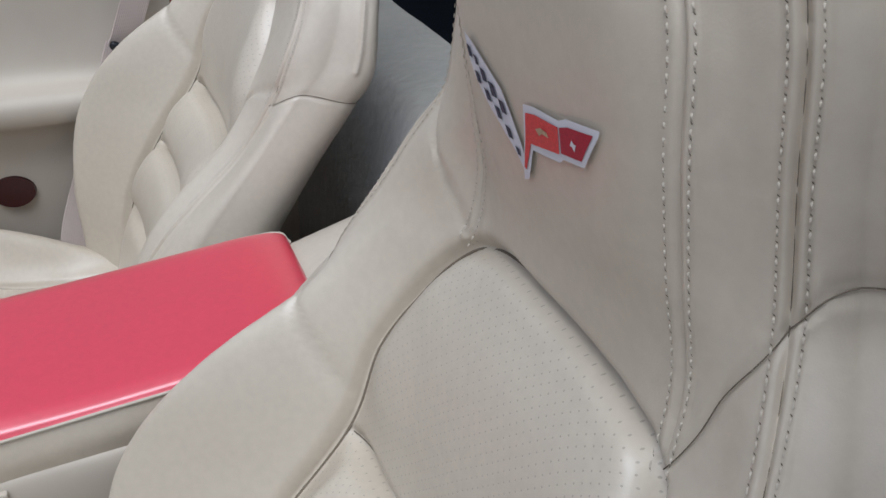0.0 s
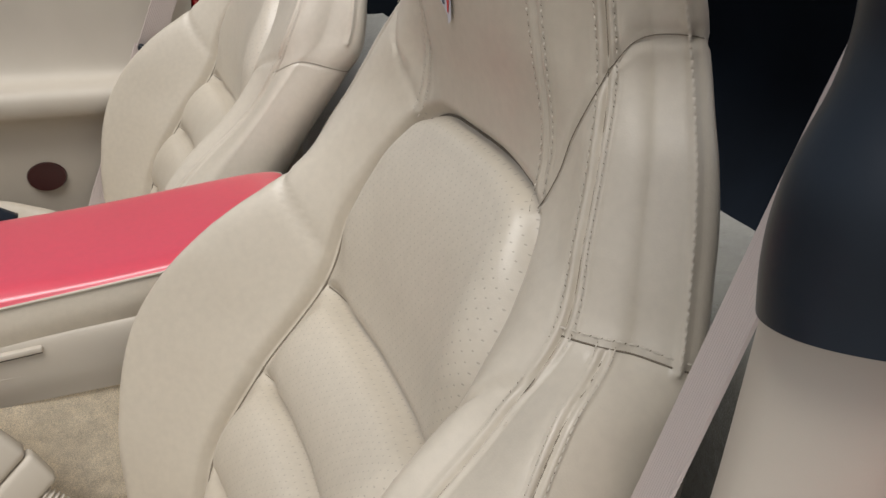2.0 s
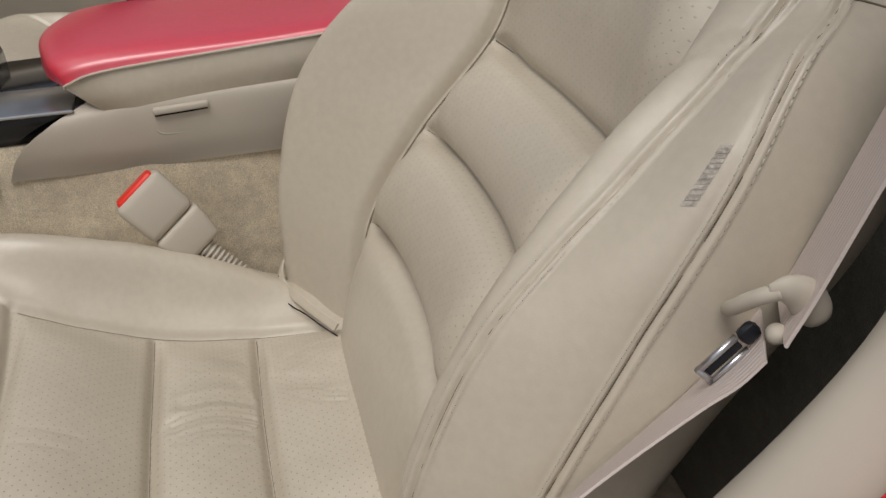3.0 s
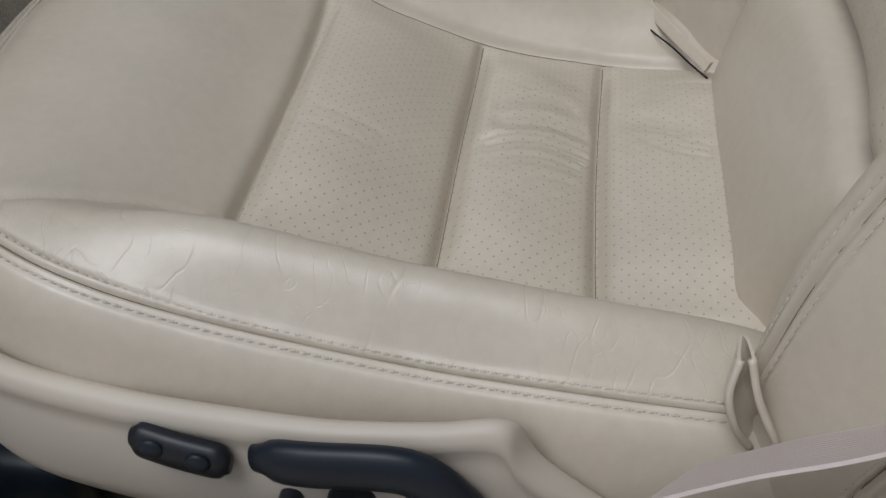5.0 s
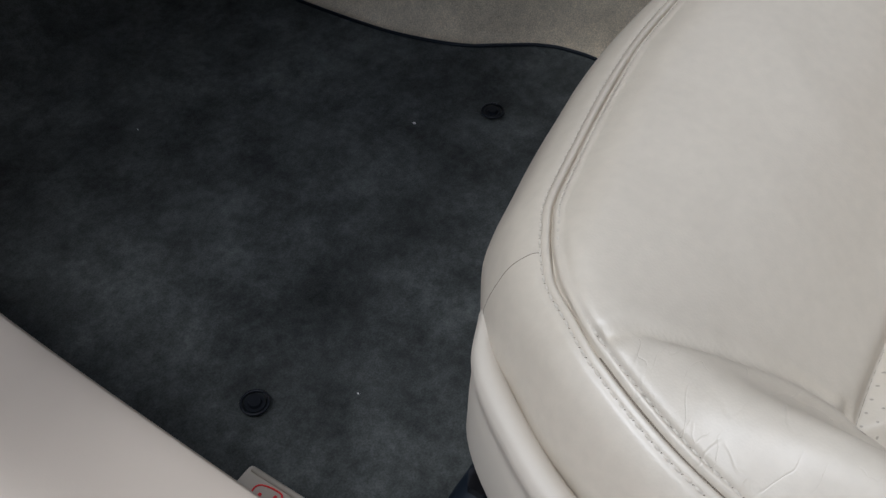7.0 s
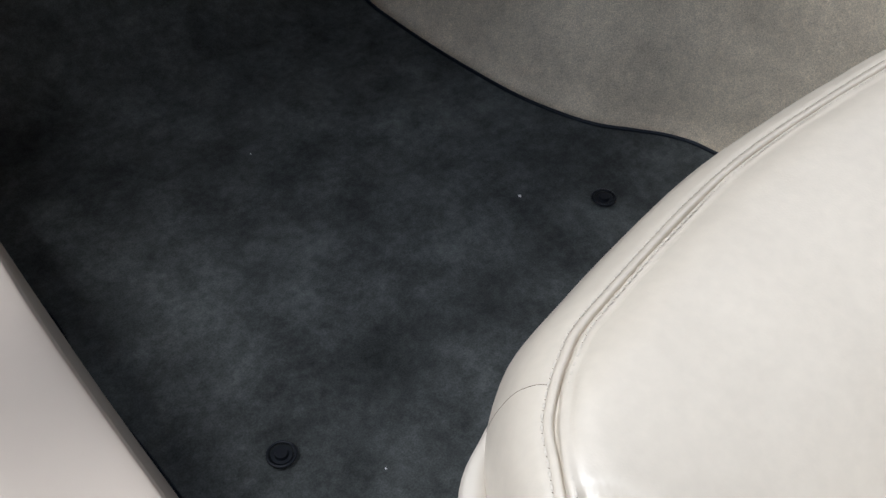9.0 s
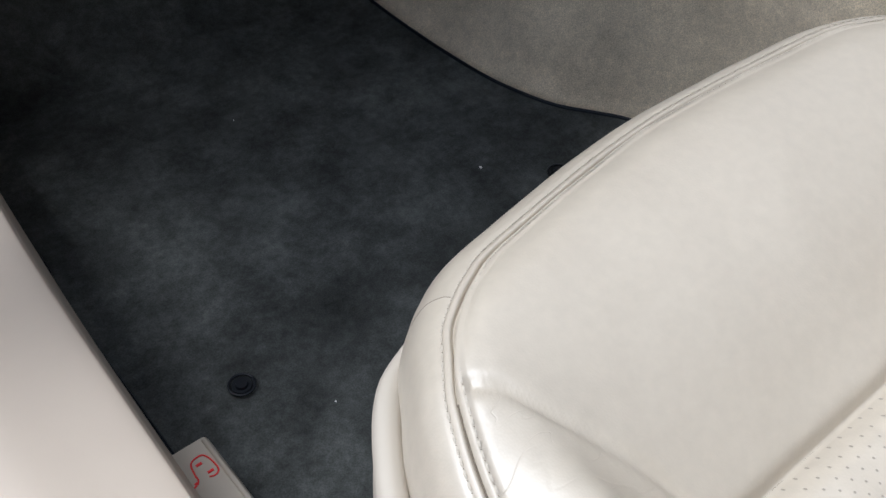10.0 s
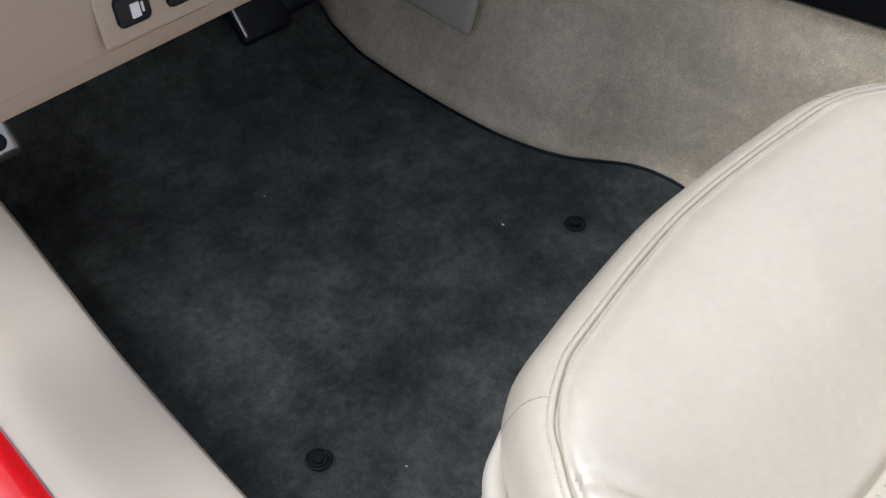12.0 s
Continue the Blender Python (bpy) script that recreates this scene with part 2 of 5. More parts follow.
def ribbon(name, line, across, width, thick, mat, parent=None, label="", cols=6):
    """A flat strap along a line; across gives the direction of its width at each point."""
    p = np.array(line, float)
    a = np.array(across, float)
    if a.ndim == 1:
        a = np.broadcast_to(a, p.shape)
    a = a / np.linalg.norm(a, axis=1)[:, None]
    t = np.gradient(p, axis=0)
    n = np.cross(t, a)
    n /= np.linalg.norm(n, axis=1)[:, None]
    w = np.concatenate([np.linspace(-0.5, 0.5, cols), np.linspace(0.5, -0.5, cols)])
    h = np.concatenate([np.full(cols, 0.5), np.full(cols, -0.5)])
    v = p[:, None] + a[:, None] * (w * width)[None, :, None] + n[:, None] * (h * thick)[None, :, None]
    k = 2 * cols
    f = [tuple(q) for q in grid_faces(len(p), k, True)] + [tuple(range(k))[::-1], tuple(range((len(p) - 1) * k, len(p) * k))]
    uv = np.stack([np.broadcast_to(w * width, (len(p), k)), np.broadcast_to(np.arange(len(p))[:, None] * 0.01, (len(p), k))], -1)
    ob = mesh_of(name, v.reshape(-1, 3), f, mat, parent, label, True, uv.reshape(-1, 2))
    ob.data.set_sharp_from_angle(angle=radians(50))
    return ob


DOORWAY = np.array((-.32, .15, .62))


def sheet(name, stations, mat, n_along, n_across, parent=None, label="", thick=0.0, rough=0.0, scale=8.0):
    """A smooth sheet through rows of control points, optionally thickened away from the open doorway."""
    s = np.array(stations, float)
    s = smooth_line(s.reshape(len(s), -1), n_along).reshape(n_along, s.shape[1], 3)
    s = np.moveaxis(s, 1, 0)
    s = smooth_line(s.reshape(len(s), -1), n_across).reshape(n_across, n_along, 3)
    du, dv = np.gradient(s, axis=1), np.gradient(s, axis=0)
    n = np.cross(du, dv)
    n /= np.linalg.norm(n, axis=2)[..., None] + 1e-12
    turned = ((DOORWAY - s) * n).sum() < 0
    n = -n if turned else n
    if rough:
        w = np.array([[noise.noise(Vector(q) * scale) + 0.5 * noise.noise(Vector(q) * scale * 2.7) for q in r] for r in s])
        s = s + n * (w * rough)[..., None]
    v = s.reshape(-1, 3)
    f = [tuple(q[::-1]) if turned else tuple(q) for q in grid_faces(n_across, n_along)]
    if thick:
        k = len(v)
        v = np.concatenate([v, v - n.reshape(-1, 3) * thick])
        f += [tuple(k + i for i in q[::-1]) for q in f]
        rim = [i for i in range(n_along)] + [r * n_along + n_along - 1 for r in range(1, n_across)] \
            + [(n_across - 1) * n_along + i for i in range(n_along - 2, -1, -1)] + [r * n_along for r in range(n_across - 2, 0, -1)]
        f += [(rim[(i + 1) % len(rim)], rim[i], k + rim[i], k + rim[(i + 1) % len(rim)]) for i in range(len(rim))]
    ob = mesh_of(name, v, f, mat, parent, label)
    ob.data.set_sharp_from_angle(angle=radians(60))
    return ob


# ---- upholstery: a smooth surface through control points, sewn along lines ----
def catmull(p, s, axis_len):
    i = np.clip(np.floor(s).astype(int), 0, axis_len - 2)
    f = s - i
    def at(k):
        lo, hi = p[0] * 2 - p[1], p[-1] * 2 - p[-2]
        q = p[np.clip(k, 0, axis_len - 1)]
        q = np.where((k < 0).reshape(-1, *([1] * (p.ndim - 1))), lo, q)
        return np.where((k > axis_len - 1).reshape(-1, *([1] * (p.ndim - 1))), hi, q)
    f = f.reshape(-1, *([1] * (p.ndim - 1)))
    a, b, c, d = at(i - 1), at(i), at(i + 1), at(i + 2)
    return 0.5 * (2 * b + (c - a) * f + (2 * a - 5 * b + 4 * c - d) * f**2 + (3 * b - a - 3 * c + d) * f**3)


class Hide:
    """A surface over (u, v): u counts the columns from the middle (minus: mirrored), v the rows."""

    def __init__(self, rows, side=1, minus=None):
        self.side = side
        half = np.array(rows, float)
        left = half[:, :0:-1].copy()
        for (r, c), place_ in (minus or {}).items():
            left[r, half.shape[1] - 1 - c] = place_
        left[..., 0] *= -1
        self.ctrl = np.concatenate([left, half], axis=1)
        self.mid = half.shape[1] - 1

    def at(self, u, v):
        u, v = np.atleast_1d(np.asarray(u, float)), np.atleast_1d(np.asarray(v, float))
        rows = catmull(self.ctrl, v, len(self.ctrl))
        cols = self.ctrl.shape[1]
        s = u + self.mid
        i = np.clip(np.floor(s).astype(int), 0, cols - 2)
        f = (s - i)[:, None]
        k = np.arange(len(u))
        def at(j):
            lo, hi = rows[:, 0] * 2 - rows[:, 1], rows[:, -1] * 2 - rows[:, -2]
            q = rows[k, np.clip(j, 0, cols - 1)]
            q = np.where((j < 0)[:, None], lo, q)
            return np.where((j > cols - 1)[:, None], hi, q)
        a, b, c, d = at(i - 1), at(i), at(i + 1), at(i + 2)
        return 0.5 * (2 * b + (c - a) * f + (2 * a - 5 * b + 4 * c - d) * f**2 + (3 * b - a - 3 * c + d) * f**3)

    def wobble(self, p):
        return .0010 * np.array([noise.noise(Vector(q) * 22) + .35 * noise.noise(Vector(q) * 65) for q in p])

    def normal(self, u, v, e=0.02):
        du = self.at(np.asarray(u) + e, v) - self.at(np.asarray(u) - e, v)
        dv = self.at(u, np.asarray(v) + e) - self.at(u, np.asarray(v) - e)
        n = np.cross(du, dv) * self.side
        return n / (np.linalg.norm(n, axis=-1)[..., None] + 1e-12)


def eased(counts, start=0.0):
    """Sample places over the unit steps from start, closer together near each whole number."""
    out = []
    for k, n in enumerate(counts):
        t = np.arange(n) / n
        out.append(start + k + 0.35 * t + 0.65 * (0.5 - 0.5 * np.cos(math.pi * t)))
    return np.append(np.concatenate(out), start + len(counts))


def sewn_line(surface, path, pitch=0.002):
    """A path given by (u, v) corners as (u, v) samples about a pitch apart on the surface."""
    fine = smooth_line(path, 60 * len(path))
    p = surface.at(fine[:, 0], fine[:, 1])
    d = np.concatenate([[0], np.cumsum(np.linalg.norm(np.diff(p, axis=0), axis=1))])
    s = np.arange(0, d[-1], pitch)
    return np.stack([np.interp(s, d, fine[:, 0]), np.interp(s, d, fine[:, 1])], -1)


def nearest(points, line):
    """Distance of each point from a dense line of points."""
    best = np.full(len(points), 1.0)
    lo, hi = line.min(0) - 0.03, line.max(0) + 0.03
    near = np.where(np.all((points > lo) & (points < hi), axis=1))[0]
    for k in range(0, len(near), 4000):
        q = near[k:k + 4000]
        d = points[q][:, None] - line[None]
        best[q] = np.sqrt((d * d).sum(-1).min(1))
    return best


STITCH = [(-1, 0, 0), (-0.55, 0.5, 0.5), (-0.55, -0.5, 0.5), (0.55, 0.5, 0.5), (0.55, -0.5, 0.5), (1, 0, 0), (0, 0, 0.85)]
STITCH_F = [(0, 2, 1), (1, 2, 6), (1, 6, 3), (2, 4, 6), (6, 4, 3), (3, 4, 5), (0, 1, 3, 5), (0, 5, 4, 2)]


def stitch_row(name, p, n, parent, length=0.0042, width=0.0012, lift=0.0007, hole=0.5):
    """Single thread stitches, each with a dark dot for its needle hole and thread shade, at the points p of a surface
    with normals n.
    """
    t = np.gradient(p, axis=0)
    t /= np.linalg.norm(t, axis=1)[:, None] + 1e-9
    a = np.cross(n, t)
    a /= np.linalg.norm(a, axis=1)[:, None] + 1e-9
    c = p + n * lift
    sv = np.array(STITCH)
    v, f = [], []
    for k in range(len(c)):
        v.append(c[k] + sv[:, :1] * length / 2 * t[k] + sv[:, 1:2] * width * a[k] + sv[:, 2:] * width * 0.8 * n[k])
        f += [tuple(k * 7 + i for i in q) for q in STITCH_F]
    ob = mesh_of(name, np.concatenate(v), f, thread, parent, "rows of beige thread stitches", False)
    ob["kind"] = "stuff"
    # flat dark dots paint both the needle hole and the thread's small shadow
    slant = t * .8 + a * .45
    hv, hf = [], []
    for k in range(len(c)):
        o = c[k] + t[k] * (length / 2 + .0006) + n[k] * .0001
        hv += [o - slant[k] * .0008 * hole - a[k] * .0002, o + slant[k] * .0002 - a[k] * .0004 * hole, o + slant[k] * .0008 * hole + a[k] * .0002, o - slant[k] * .0002 + a[k] * .0004 * hole]
        hf.append((k * 4, k * 4 + 1, k * 4 + 2, k * 4 + 3))
    dots = mesh_of("stitch_dot", hv, hf, hole_and_shade, parent, "dark dots for needle holes and thread shade", False)
    dots["kind"] = "stuff"
    return ob


def stitches(name, surface, path, offset, parent, pitch=0.0056, length=0.0032, width=0.0011, lift=0.0006, shape=None, skip=()):
    """A row of single thread stitches beside a sewn line."""
    uv = sewn_line(surface, path, pitch)
    p, n = surface.at(uv[:, 0], uv[:, 1]), surface.normal(uv[:, 0], uv[:, 1])
    if shape is not None:
        p = p + n * shape(uv)[:, None]
    t = np.gradient(p, axis=0)
    t /= np.linalg.norm(t, axis=1)[:, None] + 1e-9
    a = np.cross(n, t)
    return stitch_row(name, p + a * offset, n, parent, length, width, lift, 0.9 if pitch > .005 else .45)


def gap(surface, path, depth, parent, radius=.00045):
    """A thin dark tube that imitates the shade in the joint where two pieces of leather are turned under."""
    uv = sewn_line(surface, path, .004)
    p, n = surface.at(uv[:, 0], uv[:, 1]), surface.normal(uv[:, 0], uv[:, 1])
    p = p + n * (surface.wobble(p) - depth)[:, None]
    return tube("seam", p, radius, seam_shade, parent, "", 6)


def upholster(surface, us, vs, seams, puff, panels, parent, skip=None):
    """The sewn surface as panels: seams are (path, depth, width, ridge), puff(u, v) a lift, panels (name, test, material, label)."""
    vv, uu = np.meshgrid(vs, us, indexing="ij")
    u, v = uu.ravel(), vv.ravel()
    p, n = surface.at(u, v), surface.normal(u, v)
    lift = puff(u, v, p)
    groove, ridges = np.zeros(len(u)), np.zeros(len(u))
    for path, depth, width, ridge in seams:
        line = sewn_line(surface, path, 0.0015)
        line = surface.at(line[:, 0], line[:, 1])
        d = nearest(p, line)
        dent = depth * np.exp(-(d / width) ** 2)
        groove = np.where(np.abs(dent) > np.abs(groove), dent, groove)
        welt = np.exp(-((d - 0.0030) / 0.0019) ** 2) - 0.4 * np.exp(-((d - 0.0062) / 0.0014) ** 2)
        ridges = np.where(np.abs(ridge * welt) > np.abs(ridges), ridge * welt, ridges)
    lift = lift - groove + ridges
    q = p + n * lift[:, None]
    f = grid_faces(len(vs), len(us))[:, ::surface.side]
    if skip is not None:
        f = f[~skip(u[f].mean(1), v[f].mean(1))]
    # normals of the whole surface, so that neighbouring panels meet without a step
    fn = np.cross(q[f[:, 2]] - q[f[:, 0]], q[f[:, 3]] - q[f[:, 1]])
    vn = np.zeros_like(q)
    for k in range(4):
        np.add.at(vn, f[:, k], fn)
    vn /= np.linalg.norm(vn, axis=1)[:, None] + 1e-15
    fu, fv = u[f].mean(1), v[f].mean(1)
    # lengths along the surface for the texture
    g = p.reshape(len(vs), len(us), 3)
    mid = len(us) // 2
    lu = np.zeros(g.shape[:2])
    lu[:, 1:] = np.cumsum(np.linalg.norm(np.diff(g, axis=1), axis=2), axis=1)
    lu -= lu[:, mid:mid + 1]
    lv = np.concatenate([[0], np.cumsum(np.linalg.norm(np.diff(g[:, mid], axis=0), axis=1))])
    uv = np.stack([lu.ravel(), np.broadcast_to(lv[:, None], lu.shape).ravel()], -1)
    done = np.zeros(len(f), bool)
    made = []
    for name, test, mat, label in panels:
        pick = test(fu, fv) & ~done
        done |= pick
        if not pick.any():
            continue
        ids, back = np.unique(f[pick].ravel(), return_inverse=True)
        made.append(mesh_of(name, q[ids], back.reshape(-1, 4), mat, parent, label, True, uv[ids], vn[ids]))
    return made


# rows of the backrest from the crease upwards: middle, insert, edge, crest, front seam, side seam, back edge, back
BACK = [
    [(0, .030, .060), (.065, .028, .060), (.118, .022, .062), (.165, .045, .080), (.192, .030, .088), (.226, -.010, .095), (.215, -.035, .075), (0, -.06, .06)],
    [(0, .000, .138), (.066, .000, .135), (.123, .000, .126), (.178, .047, .150), (.203, .028, .158), (.240, -.012, .170), (.222, -.050, .135), (0, -.085, .12)],
    [(0, -.034, .228), (.070, -.030, .227), (.134, -.017, .220), (.186, .046, .246), (.203, .012, .245), (.242, -.042, .248), (.226, -.094, .205), (0, -.155, .20)],
    [(0, -.079, .304), (.070, -.075, .304), (.131, -.063, .303), (.192, .019, .338), (.207, -.016, .326), (.240, -.080, .328), (.223, -.150, .290), (0, -.190, .285)],
    [(0, -.134, .367), (.070, -.130, .368), (.130, -.118, .374), (.184, -.040, .408), (.198, -.080, .396), (.238, -.114, .405), (.213, -.215, .365), (0, -.225, .36)],
    [(0, -.157, .430), (.070, -.155, .431), (.134, -.140, .432), (.179, -.102, .450), (.193, -.122, .442), (.224, -.146, .455), (.202, -.235, .43), (0, -.250, .425)],
    [(0, -.173, .477), (.065, -.172, .477), (.124, -.166, .476), (.170, -.139, .482), (.197, -.142, .482), (.220, -.176, .480), (.205, -.238, .463), (0, -.265, .46)],
    [(0, -.190, .524), (.056, -.190, .523), (.103, -.189, .516), (.150, -.168, .520), (.182, -.162, .522), (.206, -.188, .520), (.205, -.247, .508), (0, -.275, .50)],
    [(0, -.188, .560), (.058, -.189, .560), (.098, -.196, .556), (.136, -.181, .558), (.166, -.179, .560), (.187, -.198, .560), (.188, -.252, .553), (0, -.280, .545)],
    [(0, -.178, .600), (.060, -.1795, .600), (.096, -.189, .598), (.124, -.188, .598), (.147, -.193, .597), (.160, -.212, .601), (.162, -.256, .603), (0, -.285, .59)],
    [(0, -.167, .648), (.062, -.1690, .648), (.097, -.180, .648), (.117, -.187, .648), (.136, -.195, .648), (.150, -.211, .650), (.156, -.243, .650), (0, -.28, .645)],
    [(0, -.160, .695), (.060, -.1625, .695), (.096, -.175, .694), (.112, -.184, .696), (.129, -.193, .700), (.142, -.207, .701), (.149, -.232, .697), (0, -.268, .70)],
    [(0, -.156, .732), (.050, -.159, .731), (.082, -.173, .724), (.104, -.179, .732), (.119, -.187, .737), (.132, -.200, .737), (.139, -.221, .733), (0, -.250, .737)],
    [(0, -.168, .762), (.042, -.170, .760), (.064, -.178, .752), (.080, -.184, .757), (.092, -.190, .760), (.102, -.200, .758), (.108, -.216, .753), (0, -.238, .762)],
    [(0, -.198, .777), (.030, -.199, .776), (.044, -.202, .772), (.053, -.204, .772), (.060, -.206, .772), (.066, -.208, .770), (.070, -.213, .767), (0, -.225, .776)],
]
# rows of the cushion's top from the back to the front seam: middle, edge, crest, outer seam
SEAT = [
    [(0, -.060, .112), (.120, -.060, .112), (.158, -.060, .120), (.190, -.060, .118)],
    [(0, .000, .124), (.121, .000, .126), (.155, .004, .132), (.190, .008, .128)],
    [(0, .082, .126), (.124, .080, .126), (.168, .080, .161), (.200, .080, .147)],
    [(0, .162, .138), (.124, .162, .137), (.172, .160, .190), (.206, .155, .170)],
    [(0, .258, .170), (.128, .257, .171), (.172, .250, .212), (.208, .246, .190)],
    [(0, .335, .206), (.140, .330, .204), (.182, .322, .216), (.208, .312, .206)],
    [(0, .392, .212), (.130, .384, .213), (.172, .377, .214), (.202, .362, .211)],
    [(0, .418, .202), (.112, .413, .205), (.152, .405, .208), (.180, .391, .209)],
]
# the outboard bolsters are worn lower
BACK_OUT = {(1, 3): (.176, .018, .140), (2, 3): (.180, .012, .232), (3, 3): (.174, -.026, .322), (4, 3): (.166, -.082, .396), (5, 3): (.160, -.130, .444),
            (6, 3): (.152, -.162, .480), (6, 4): (.174, -.172, .478), (6, 5): (.196, -.195, .476), (6, 6): (.197, -.238, .463),
            (7, 3): (.132, -.189, .518), (7, 4): (.158, -.188, .519), (7, 5): (.180, -.207, .518), (7, 6): (.185, -.247, .508),
            (8, 3): (.119, -.199, .558), (8, 4): (.145, -.200, .560), (8, 5): (.164, -.217, .560), (8, 6): (.170, -.252, .553),
            (3, 4): (.200, -.024, .326), (4, 4): (.189, -.092, .396), (4, 5): (.234, -.122, .405), (5, 4): (.182, -.138, .442), (5, 5): (.217, -.158, .455), (9, 3): (.114, -.199, .598), (9, 4): (.133, -.208, .597), (9, 5): (.144, -.226, .601), (9, 6): (.147, -.256, .603), (10, 3): (.113, -.191, .648), (10, 4): (.130, -.201, .648), (10, 5): (.143, -.216, .650), (10, 6): (.150, -.243, .650)}
# the passenger's seat on the side of the console
BACK_FULL = {(2, 2): (.150, -.014, .222), (3, 2): (.149, -.060, .305), (4, 2): (.147, -.120, .376), (5, 2): (.146, -.143, .433), (6, 2): (.132, -.168, .476),
             (2, 3): (.180, .012, .236), (3, 3): (.174, -.034, .322), (4, 3): (.164, -.112, .394), (5, 3): (.158, -.145, .438), (6, 3): (.150, -.170, .480), (7, 3): (.134, -.190, .519),
             (3, 4): (.200, -.045, .322), (4, 4): (.192, -.124, .391), (5, 4): (.197, -.157, .437), (6, 4): (.201, -.177, .480), (7, 4): (.189, -.197, .521), (8, 4): (.170, -.210, .560),
             (2, 5): (.238, -.030, .250), (3, 5): (.236, -.078, .328), (4, 5): (.230, -.140, .400), (5, 5): (.222, -.184, .450), (6, 5): (.217, -.212, .480), (7, 5): (.206, -.229, .520), (8, 5): (.186, -.239, .560),
             (1, 6): (.222, -.050, .135), (2, 6): (.222, -.092, .210), (3, 6): (.222, -.136, .290), (4, 6): (.215, -.187, .365), (5, 6): (.208, -.240, .430), (6, 6): (.212, -.262, .463), (7, 6): (.203, -.270, .508), (8, 6): (.182, -.276, .553),
             (8, 3): (.130, -.200, .558), (9, 3): (.122, -.200, .598), (9, 4): (.150, -.214, .598), (9, 5): (.166, -.236, .601), (9, 6): (.164, -.266, .603),
             (10, 3): (.116, -.192, .648), (10, 4): (.134, -.202, .648), (10, 5): (.150, -.218, .650), (10, 6): (.156, -.246, .650)}
SEAT_OUT = {(1, 2): (.168, .004, .166), (2, 2): (.172, .080, .184), (3, 2): (.172, .160, .196), (1, 3): (.205, .008, .158), (2, 3): (.207, .080, .165), (4, 3): (.207, .245, .188),
            (5, 1): (.136, .325, .205), (5, 2): (.175, .312, .211), (5, 3): (.203, .300, .203), (6, 1): (.126, .374, .2145), (6, 2): (.163, .363, .213), (6, 3): (.185, .346, .209),
            (7, 1): (.108, .402, .204), (7, 2): (.140, .391, .206), (7, 3): (.163, .376, .207)}


def both(path):
    return [path, [(-u, v) for u, v in path]]


def smoothstep(a, b, x):
    t = np.clip((x - a) / (b - a), 0, 1)
    return t * t * (3 - 2 * t)


